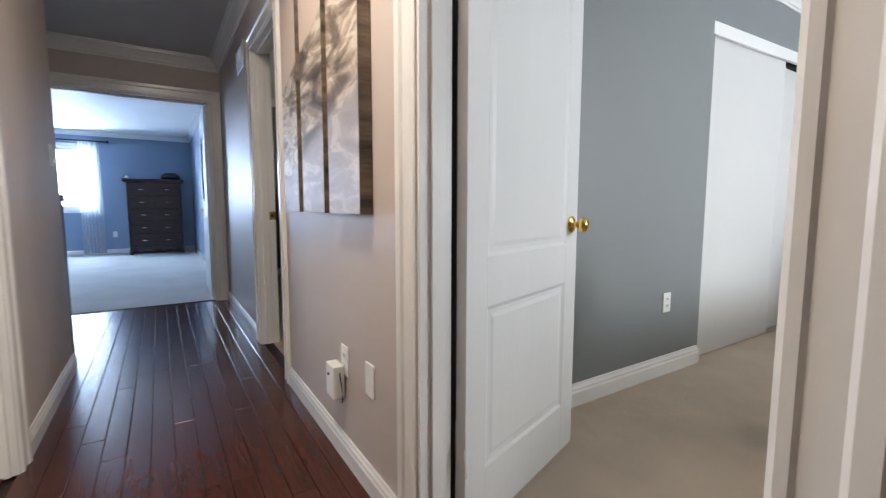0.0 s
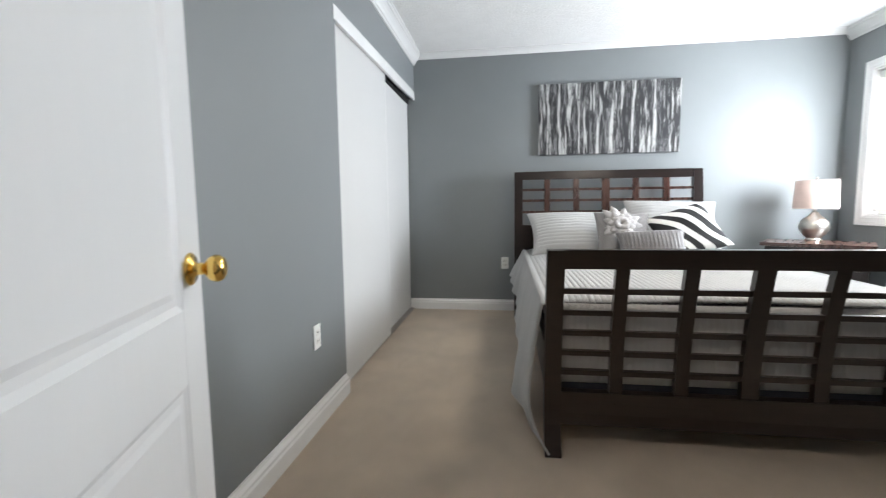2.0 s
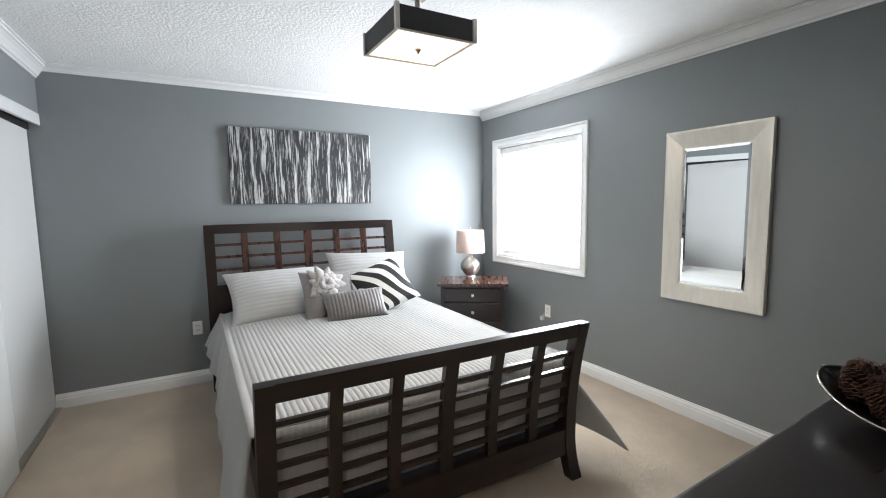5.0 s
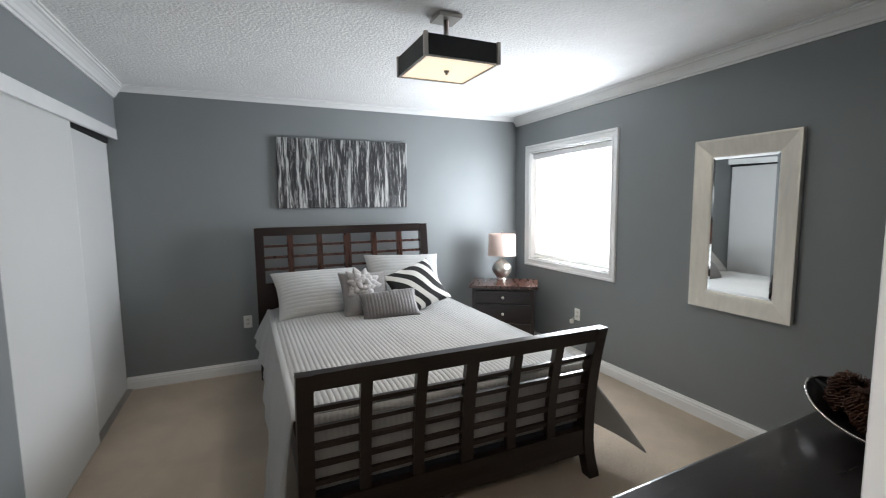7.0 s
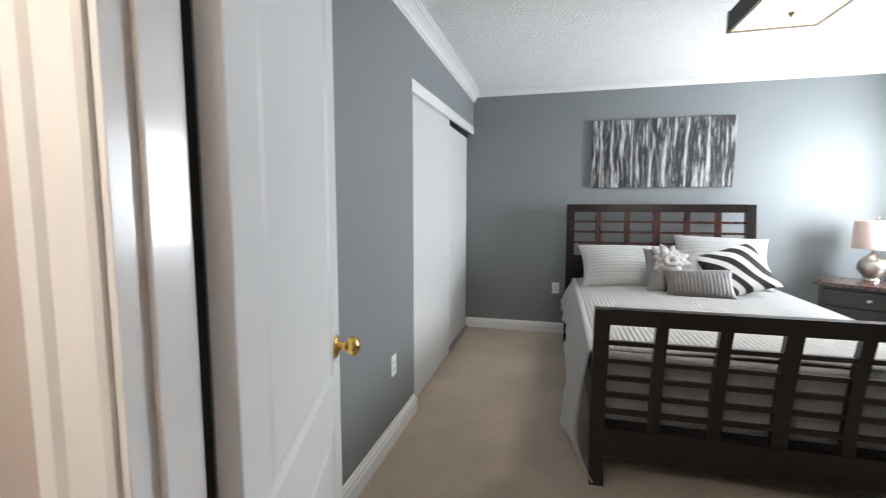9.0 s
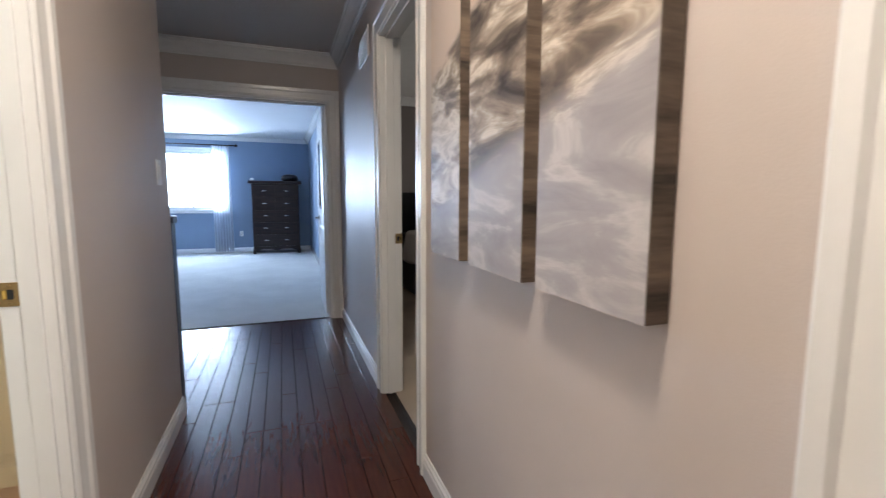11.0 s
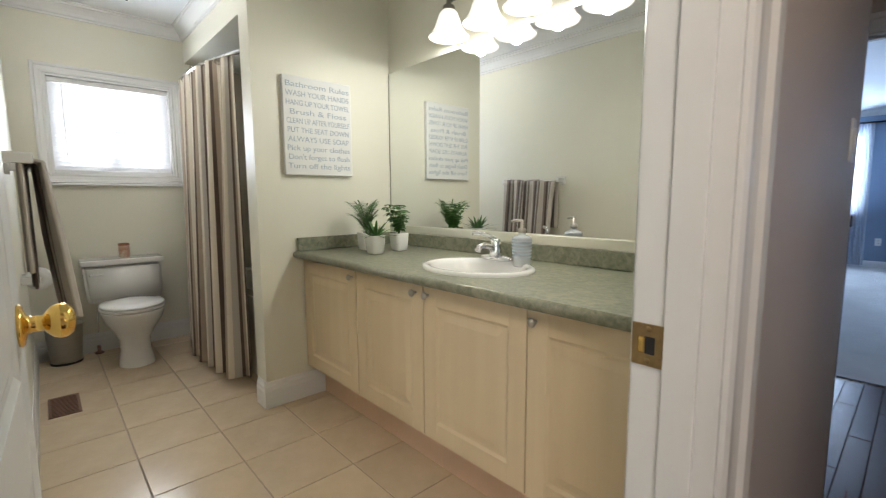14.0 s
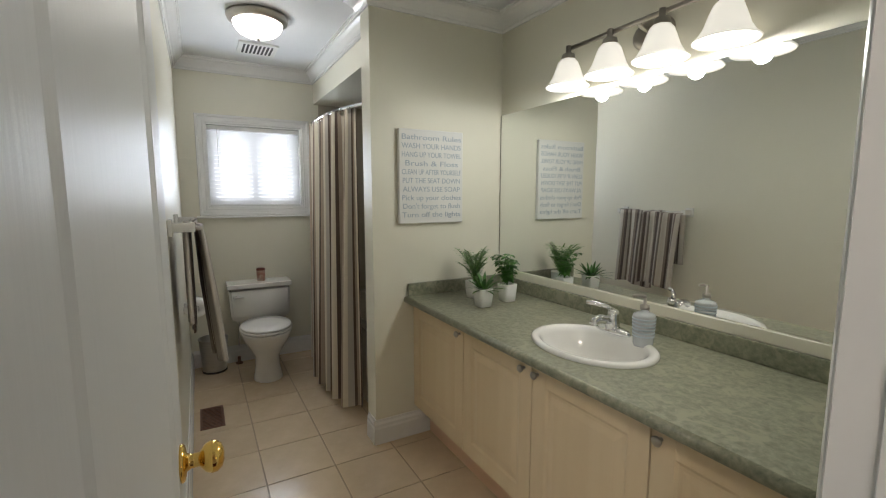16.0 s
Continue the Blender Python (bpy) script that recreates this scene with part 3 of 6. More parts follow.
structure("wall_shower_soffit", bx(WX, -2.78, 3.12, NY, 2.19, H), CREAM_WALL, "cream painted lowered ceiling over the bathtub", "soffit")
structure("wall_shower_lining", box(box(bx(WX + 0.002, -2.782, NY - 0.012, NY - 0.001, 0.5, 2.188), WX + 0.001, WX + 0.012, 3.16, NY - 0.013, 0.5, 2.188), -2.793, -2.782, 3.03, NY - 0.013, 0.5, 2.188), SURROUND, "beige glossy shower wall panels", "shower wall")

# crown mouldings
crown("crown_moulding_bedroom", [(EX, NW), (0.66, NW), (0.66, -1.76), (EX, -1.76)], HB, "white stepped crown moulding round the bedroom ceiling", closed=False)
crown("crown_moulding_bed_wall", [(EX, -1.76), (EX, NW)], HB - 0.001, "shallow white crown moulding over the bed wall", closed=False, tall=0.45)
crown("crown_moulding_hall", [(-0.495, -1.6), (0.57, -1.6), (0.57, 5.73), (-3.0, 5.73), (-3.0, 4.02), (-0.495, 4.02)], H, "white stepped crown moulding round the hall ceiling", tall=1.25)
crown("crown_moulding_master", [(-4.5, 5.85), (0.63, 5.85), (0.63, 11.85), (-4.5, 11.85)], H, "white crown moulding of the large bedroom")
crown("crown_moulding_bathroom", [(WX, SY), (-0.595, SY), (-0.595, NY), (-2.65, NY), (-2.65, 3.0), (-2.78, 3.0), (-2.78, 3.12), (WX, 3.12)], H, "white stepped crown moulding round the bathroom ceiling")
crown("crown_moulding_second", [(3.5, 2.8), (3.5, 7.15), (0.74, 7.15), (0.74, 2.8)], H, "white crown moulding of the second bedroom", closed=False)

# door casings and linings
px = lambda x, side: (lambda s, d, z: (x + side * d, s, z))
py = lambda y, side: (lambda s, d, z: (s, y + side * d, z))
casing("trim_bedroom_hall_side", D1[0] + 0.014, D1[1], DH, px(0.57, -1), "white glossy moulded door casing", k=1.4)
casing("trim_bedroom_inside", *D1, DH, px(0.66, 1), "white glossy moulded door casing inside the bedroom")
casing("trim_second_bedroom", *D2, DH, px(0.57, -1), "white glossy moulded door casing", k=1.4)
casing("trim_second_inside", *D2, DH, px(0.68, 1), "white glossy moulded door casing")
casing("trim_bathroom_hall_side", *D3, DH, px(-0.495, 1), "white glossy moulded door casing of the bathroom", k=1.3)
casing("trim_bathroom_inside", *D3, DH, px(-0.595, -1), "white glossy moulded door casing in the bathroom")
casing("trim_master_hall_side", *OX, 2.03, py(5.73, -1), "white moulded casing of the wide doorway", k=1.5)
casing("trim_master_inside", *OX, 2.03, py(5.85, 1), "white moulded casing inside the large bedroom")
casing("trim_master_closet", 8.35, 9.10, DH, px(0.63, -1), "white moulded casing of a closed door", k=1.2)
structure("door_4", bx(0.618, 0.629, 8.352, 9.098, 0.006, 2.043), WHITE_DOOR, "closed white door in the large bedroom", "door")
jamb("door_frame_bedroom", "x", 0.566, 0.668, *D1, DH, (0.60, 0.645), "white painted bedroom door frame")
jamb("door_frame_second", "x", 0.566, 0.684, *D2, DH, (0.60, 0.645), "white painted door frame of the second bedroom")
jamb("door_frame_bathroom", "x", -0.599, -0.491, *D3, DH, (-0.555, -0.515), "white painted bathroom door frame")
jamb("door_frame_master", "y", 5.726, 5.854, *OX, 2.03, (5.77, 5.81), "white painted frame of the wide doorway")

# baseboards: bedroom
baseboard((0.66, D1[1] + 0.075), (0.66, NW), (1, 0))
baseboard((0.66, -1.745), (0.66, D1[0] - 0.075), (1, 0))
baseboard((0.675, NW), (2.855, NW), (0, -1), thick=1.8, tall=1.1)
baseboard((EX, -1.745), (EX, 2.125), (-1, 0), thick=1.6, tall=1.08)
baseboard((0.66, -1.76), (EX, -1.76), (0, 1), thick=1.6, tall=1.08)
# hall
baseboard((0.57, -1.585), (0.57, D1[0] - 0.105), (-1, 0))
baseboard((0.57, D1[1] + 0.105), (0.57, D2[0] - 0.105), (-1, 0))
baseboard((0.57, D2[1] + 0.105), (0.57, 5.71), (-1, 0))
baseboard((-0.495, -1.585), (-0.495, D3[0] - 0.098), (1, 0))
baseboard((-0.495, D3[1] + 0.098), (-0.495, 4.035), (1, 0))
baseboard((-3.0, 4.02), (-0.495, 4.02), (0, 1))
baseboard((-3.0, 5.73), (OX[0] - 0.12, 5.73), (0, -1))
baseboard((-0.50, -1.6), (0.57, -1.6), (0, 1))
# large bedroom
baseboard((-4.5, 11.85), (0.63, 11.85), (0, -1))
baseboard((0.63, 5.85), (0.63, 8.26), (-1, 0))
baseboard((0.63, 9.19), (0.63, 11.83), (-1, 0))
# second bedroom
baseboard((0.74, 7.15), (3.5, 7.15), (0, -1))
# bathroom
baseboard((WX, SY), (-0.69, SY), (0, 1), tall=1.45)
baseboard((WX, SY + 0.015), (WX, 3.10), (1, 0), tall=1.45)
baseboard((-2.65, 2.985), (-2.65, 3.335), (1, 0), tall=1.45)
baseboard((-2.765, 3.0), (-2.65, 3.0), (0, -1), tall=1.45)

# hall floor strips: one plank each, with eased edges
PLANK_W = 0.0835
plank_meshes = {}


def plank_mesh(length):
    key = round(length, 2)
    if key not in plank_meshes:
        plank_meshes[key] = mesh_of("plank", bx(-PLANK_W / 2 + 0.0008, PLANK_W / 2 - 0.0008, 0.0008, key - 0.0008, -0.013, 0, 0.0022), HARDWOOD)
    return plank_meshes[key]


def lay_planks(x0, count, y0, y1, rng):
    for i in range(count):
        y = y0
        first = True
        while y1 - y > 0.01:
            length = rng.choice((0.5, 0.7, 0.9, 1.1)) if first else rng.choice((0.8, 1.0, 1.2, 1.4))
            first = False
            if y1 - (y + length) < 0.3:
                length = y1 - y
            ob = new("plank", plank_mesh(length))
            ob.parent = floor_hall
            ob.location = (x0 + (i + 0.5) * PLANK_W, y, 0)
            y += length


rng = random.Random(4)
lay_planks(-0.502, 13, -1.6, 5.76, rng)
lay_planks(-0.502 - 12 * PLANK_W, 12, 4.02, 5.76, rng)

# bathroom floor tiles
TP = 0.335
tile_meshes = {}
for i in range(-6, 7):
    for j in range(-2, 6):
        x0, y0 = -2.565 + i * TP, 2.405 + j * TP
        x1, y1 = min(x0 + TP, -0.547), min(y0 + TP, NY)
        x0, y0 = max(x0, WX), max(y0, 2.0)
        if x1 - x0 < 0.02 or y1 - y0 < 0.02 or y0 > 3.4:
            continue
        key = (round(x1 - x0, 3), round(y1 - y0, 3))
        if key not in tile_meshes:
            tile_meshes[key] = mesh_of("tile", bx(0.0025, key[0] - 0.0025, 0.0025, key[1] - 0.0025, -0.006, 0.0, 0.0015), TILE)
        ob = new("tile", tile_meshes[key])
        ob.parent = floor_bath
        ob.location = (x0, y0, 0)
# ---- bedroom ----
def panel_door(name, width, label, knob_z, one_knob, m, lever=False, group=""):
    """A two-panel door leaf: the hinge edge on the z axis, the leaf along +x, 35 mm thick in y."""
    d = thing(name, label, "door", m, kind="structure")
    h, t = 2.02, 0.035
    st, z0, z1, z2, z3 = 0.105, 0.20, 0.70, 0.85, h - 0.13
    part("stile", bx(0, st, 0, t, 0.008, h, 0.0015), WHITE_DOOR, d)
    part("stile", bx(width - st, width, 0, t, 0.008, h, 0.0015), WHITE_DOOR, d)
    for a, b in ((0.008, z0), (z1, z2), (z3, h)):
        part("rail", bx(st - 0.001, width - st + 0.001, 0.0003, t - 0.0003, a, b, 0.0005), WHITE_DOOR, d)
    for a, b in ((z0, z1), (z2, z3)):
        q = bmesh.new()
        box(q, st - 0.001, width - st + 0.001, 0.0075, t - 0.0075, a - 0.001, b + 0.001)
        for y0, y1, s in ((0.0, 0.0092, -1), (t - 0.0092, t, 1)):
            # sloping moulding and a raised field
            yb, yf = (0.0065, 0.003) if s < 0 else (t - 0.0065, t - 0.003)
            o = 0.026
            ring0 = [(st, a), (width - st, a), (width - st, b), (st, b)]
            ring1 = [(st + o, a + o), (width - st - o, a + o), (width - st - o, b - o), (st + o, b - o)]
            ring2 = [(x + (0.014 if i in (0, 3) else -0.014), z + (0.014 if i < 2 else -0.014)) for i, (x, z) in enumerate(ring1)]
            ye = 0.001 if s < 0 else t - 0.001
            v0 = [q.verts.new((x, ye, z)) for x, z in ring0]
            v1 = [q.verts.new((x + (0.012 if i in (0, 3) else -0.012), yb, z + (0.012 if i < 2 else -0.012))) for i, (x, z) in enumerate(ring0)]
            v2 = [q.verts.new((x, yb, z)) for x, z in ring1]
            v3 = [q.verts.new((x, yf, z)) for x, z in ring2]
            for r0, r1 in ((v0, v1), (v1, v2), (v2, v3)):
                for i in range(4):
                    q.faces.new((r0[i], r0[(i + 1) % 4], r1[(i + 1) % 4], r1[i]))
            q.faces.new(v3)
        part("panel", q, WHITE_DOOR, d)
    for side in (-1,) if one_knob else (-1, 1):
        y = 0 if side < 0 else t
        turn = Matrix.Translation((width - 0.06, y, knob_z)) @ Euler((radians(90 if side < 0 else -90), 0, 0)).to_matrix().to_4x4()
        if lever:
            k = part("door_handle", lathe(bmesh.new(), [(0, 0), (0.028, 0), (0.028, 0.006), (0.011, 0.012), (0.011, 0.045), (0, 0.046)], 20, turn), NICKEL, d, "satin nickel lever handle")
            part("lever", tube(bmesh.new(), [turn @ Vector(p) for p in ((0, 0, 0.04), (-0.03, 0, 0.042), (-0.11, 0, 0.042))], 0.008), NICKEL, k)
        else:
            prof = [(0, 0), (0.033, 0), (0.034, 0.003), (0.030, 0.007), (0.016, 0.010), (0.0125, 0.016), (0.0125, 0.030), (0.017, 0.033), (0.025, 0.040), (0.0285, 0.049), (0.0275, 0.058), (0.021, 0.066), (0.010, 0.070), (0, 0.0705)]
            part("door_knob", lathe(bmesh.new(), prof, 28, turn), BRASS, d, "polished brass door knob")
    for z in (0.22, 1.85):
        part("hinge", lathe(bmesh.new(), [(0, 0), (0.005, 0), (0.005, 0.085), (0, 0.085)], 10, Matrix.Translation((-0.004, -0.003, z))), WHITE_TRIM, d, "white painted hinge")
    return d


panel_door("door_1", 0.75, "white two-panel bedroom door standing open, with a brass knob", 0.925, False,
           Matrix.Translation((0.685, 1.618, 0)) @ Euler((0, 0, radians(18.0))).to_matrix().to_4x4() @ Matrix.Translation((0, -0.035, 0)))
panel_door("door_2", 0.70, "white two-panel bathroom door standing open, with a brass knob", 0.925, True,
           Matrix.Translation((-0.64, 2.112, 0)) @ Euler((0, 0, radians(180 - 2.1))).to_matrix().to_4x4() @ Matrix.Translation((0, 0, 0)))
panel_door("door_3", 0.80, "white panelled door standing open against the wall of the large bedroom", 0.94, False,
           Matrix.Translation((0.455, 5.868, 0)) @ Euler((0, 0, radians(89))).to_matrix().to_4x4(), lever=True)
# black strip painting the shadow in the gap at the bedroom door's hinge side
structure("door_gap_shadow", bx(0.6685, 0.684, 1.6195, 1.629, 0.004, 2.03), GAP_SHADOW, "black strip painted as the shadow in the hinge gap", "door frame")

# closet: sliding slabs under a wooden track cover
def closet_door(x0, x1, y, h, label):
    d = thing("closet_door", label, "closet door", Matrix.Translation((x0, y, 0.012)), "sliding closet doors")
    w = x1 - x0
    part("slab", bx(0, w, 0, 0.03, 0, h, 0.003), CLOSET_WHITE, d)
    part("edge_strip", bx(w - 0.002, w + 0.001, -0.001, 0.031, 0, h, 0.0005), PLASTIC, d, "pale edge strip")
    return d


closet_door(2.885, 3.945, 2.085, 2.05, "plain white sliding closet door")
closet_door(3.86, 4.900, 2.128, 2.035, "plain white sliding closet door, slid behind its neighbour")
structure("trim_closet_header", prism(bmesh.new(), [(2.855, 2.030), (EX - 0.002, 2.082), (EX - 0.002, 2.160), (2.855, 2.106)], lambda u, v, w: (u, NW - 0.004 + w, v), 0.022), WHITE_TRIM, "white wooden track cover over the closet doors", "trim")
structure("trim_closet_side", bx(2.858, 2.884, 2.064, 2.13, 0.0, 2.024, 0.002), WHITE_TRIM, "white closet side trim", "trim")
structure("trim_closet_track", bx(2.9, EX - 0.002, 2.088, 2.17, 0.0, 0.010, 0.002), NICKEL, "metal floor track of the closet doors", "trim")
# black filler that paints the shadow gap over the sliding doors
structure("trim_closet_shadow", bx(2.9, EX - 0.002, 2.118, 2.159, 2.05, 2.094), GAP_SHADOW, "black strip painted as the shadow above the closet doors", "trim")


# window with casing, sash, glass and a pulled-down shade
def window(name, axis, wall, out, hole, label, casing_k):
    a, b, z0, z1 = hole
    sgn = -1 if out < wall else 1
    w = thing(name, label, "window", kind="structure")

    def place(u0, u1, d0, d1, v0, v1, bv=0.002, bm=None):
        bm = bm or bmesh.new()
        p, q = sorted((wall + sgn * d0, wall + sgn * d1))
        return box(bm, u0, u1, p, q, v0, v1, bv) if axis == "y" else box(bm, p, q, u0, u1, v0, v1, bv)
    depth = abs(out - wall)
    bm = place(a, a + 0.014, -0.002, depth, z0, z1)
    place(b - 0.014, b, -0.002, depth, z0, z1, bm=bm)
    place(a + 0.014, b - 0.014, -0.002, depth, z0, z0 + 0.014, bm=bm)
    place(a + 0.014, b - 0.014, -0.002, depth, z1 - 0.014, z1, bm=bm)
    part("window_lining", bm, WHITE_TRIM, w)
    bm = place(a + 0.014, a + 0.06, depth - 0.05, depth - 0.01, z0 + 0.014, z1 - 0.014)
    place(b - 0.06, b - 0.014, depth - 0.05, depth - 0.01, z0 + 0.014, z1 - 0.014, bm=bm)
    place(a + 0.06, b - 0.06, depth - 0.05, depth - 0.01, z0 + 0.014, z0 + 0.06, bm=bm)
    place(a + 0.06, b - 0.06, depth - 0.05, depth - 0.01, z1 - 0.06, z1 - 0.014, bm=bm)
    place((a + b) / 2 - 0.02, (a + b) / 2 + 0.02, depth - 0.05, depth - 0.01, z0 + 0.06, z1 - 0.06, bm=bm)
    part("window_frame", bm, WHITE_TRIM, w)
    for u0, u1 in ((a + 0.06, (a + b) / 2 - 0.02), ((a + b) / 2 + 0.02, b - 0.06)):
        g = part("pane", place(u0, u1, depth - 0.034, depth - 0.028, z0 + 0.06, z1 - 0.06, 0), GLASS, w)
        g.visible_shadow = False
    pl = (lambda s, d, z: (s, wall - sgn * d, z)) if axis == "y" else (lambda s, d, z: (wall - sgn * d, s, z))
    casing("trim_" + name, a, b, z1, pl, "white moulded window casing", z0=z0, sill=True, k=casing_k)
    return w, place


win1, place1 = window("window_1", "y", -1.76, -1.90, BED_WIN, "white-framed bedroom window behind a pale shade", 1.05)
shade = thing("window_shade", "white translucent roller shade pulled down, bright with daylight", "window shade", Matrix.Translation((4.045, -1.80, 2.06)))
part("cassette", bx(-0.575, 0.575, -0.03, 0.02, -0.045, 0.01, 0.006), WHITE_TRIM, shade, "white cassette at the top")
fabric = part("fabric", bx(-0.572, 0.572, -0.012, -0.0105, -1.085, -0.045), thin_cloth("white_shade_cloth", (0.85, 0.85, 0.84), 0.30), shade)
part("bottom_rail", bx(-0.572, 0.572, -0.02, -0.004, -1.10, -1.08, 0.004), WHITE_TRIM, shade)


def glow_board(name, m, w, h, colour, strength, label):
    mt = bpy.data.materials.new(name)
    mt.use_nodes = True
    n, l, p = nodes_of(mt)
    e = n.new("ShaderNodeEmission")
    e.inputs[0].default_value, e.inputs[1].default_value = (*colour, 1), strength
    l.new(e.outputs[0], n["Material Output"].inputs[0])
    bm = bmesh.new()
    bmesh.ops.create_grid(bm, x_segments=1, y_segments=1, size=0.5, matrix=Matrix.Diagonal((w, h, 1, 1)))
    ob = structure(name, bm, mt, label, "sky")
    ob.matrix_world = m
    return ob


glow_board("backdrop_bedroom", look((4.045, -2.9, 1.6), (4.045, 0, 1.6)), 4.0, 3.2, (1.0, 0.99, 0.97), 9.0, "bright hazy daylight outside the bedroom window")
glow_board("backdrop_bathroom", look((-5.3, 2.635, 1.7), (0, 2.635, 1.7)), 2.6, 2.4, (0.86, 0.91, 1.0), 16.0, "bright hazy daylight outside the bathroom window")
glow_board("backdrop_master", look((-1.7, 12.9, 1.6), (-1.7, 0, 1.6)), 5.0, 3.2, (0.80, 0.90, 1.0), 5.0, "bright hazy daylight outside the large bedroom")


# the bed
def slat_board(bed, x_of, z0, z1, y0, y1, rows, rail_h, post_w, thick, mats, low_rail):
    """An open grid of posts, mullions and slats that leans with height: x_of(z) is the middle of its thickness."""
    def bent(a, b, za, zb, name, steps=6, mt=None, t=thick):
        bm = bmesh.new()
        prev = None
        for i in range(steps + 1):
            z = za + (zb - za) * i / steps
            x = x_of(z)
            ring = [bm.verts.new(v) for v in ((x - t / 2, a, z), (x + t / 2, a, z), (x + t / 2, b, z), (x - t / 2, b, z))]
            if prev:
                for k in range(4):
                    bm.faces.new((prev[k], prev[(k + 1) % 4], ring[(k + 1) % 4], ring[k]))
            else:
                bm.faces.new(ring[::-1])
            prev = ring
        bm.faces.new(prev)
        es = [e for e in bm.edges if len(e.link_faces) == 2 and e.calc_face_angle() > 1.0]
        bmesh.ops.bevel(bm, geom=es, offset=0.004, segments=1, affect="EDGES")
        part(name, bm, mt or mats[0], bed)
    bent(y0, y0 + post_w, 0.0, z1, "post", 14, t=thick * 1.35)
    bent(y1 - post_w, y1, 0.0, z1, "post", 14, t=thick * 1.35)
    bent(y0 + post_w - 0.002, y1 - post_w + 0.002, z1 - rail_h, z1 + 0.002, "top_rail", 2, mats[0], thick * 1.15)
    bent(y0 + post_w - 0.002, y1 - post_w + 0.002, low_rail[0], low_rail[1], "bottom_rail", 3, mats[0], thick)
    n = 6
    step = (y1 - y0 - post_w) / n
    for i in range(1, n):
        w = 0.052 if i != n // 2 else 0.066
        y = y0 + post_w / 2 + i * step
        bent(y - w / 2, y + w / 2, low_rail[1] - 0.002, z1 - rail_h + 0.002, "mullion", 6, mats[1], thick * 0.72)
    for z, h in rows:
        for i in range(n):
            ya = y0 + post_w / 2 + i * step + 0.024
            bent(ya, ya + step - 0.048, z, z + h, "slat", 1, mats[1], thick * 0.5)


bed = thing("sleigh_bed", "espresso wooden sleigh bed with open slatted headboard and footboard", "bed", Matrix.Translation((3.5, 0.2, 0)))
bed.matrix_world = Matrix.Identity(4)


def foot_x(z):
    # curved leg at the floor, then flaring outwards to the top
    return 2.405 - 0.085 * max(0.0, (z - 0.30) / 0.56) ** 1.7 - 0.050 * max(0.0, (0.20 - z) / 0.20) ** 1.7


def head_x(z):
    return 4.66 + 0.075 * max(0.0, (z - 0.5) / 0.85) ** 1.5


slat_board(bed, foot_x, 0.0, 0.868, -0.605, 1.0, [(0.686, 0.023), (0.594, 0.023), (0.506, 0.023), (0.418, 0.023), (0.333, 0.023)], 0.075, 0.068, 0.045, (BED_WOOD, BED_WOOD), (0.125, 0.262))
slat_board(bed, head_x, 0.0, 1.345, -0.535, 1.085, [(1.17, 0.022), (1.072, 0.022), (0.968, 0.022)], 0.072, 0.075, 0.045, (BED_WOOD, RED_WOOD), (0.36, 0.86))
part("side_rail", bx(2.42, 4.65, -0.575, -0.545, 0.14, 0.36, 0.005), BED_WOOD, bed)
part("side_rail", bx(2.42, 4.65, 0.94, 0.97, 0.14, 0.36, 0.005), BED_WOOD, bed)
solid("box_spring", bx(2.46, 4.60, -0.54, 0.935, 0.20, 0.415, 0.03, 2), BED_DARK, "dark cloth box spring inside the bed frame", "box spring")
solid("mattress", bx(2.46, 4.62, -0.56, 0.95, 0.415, 0.605, 0.05, 3), SHAM, "pale mattress hidden under the bedspread", "mattress")

RIB = 0.027


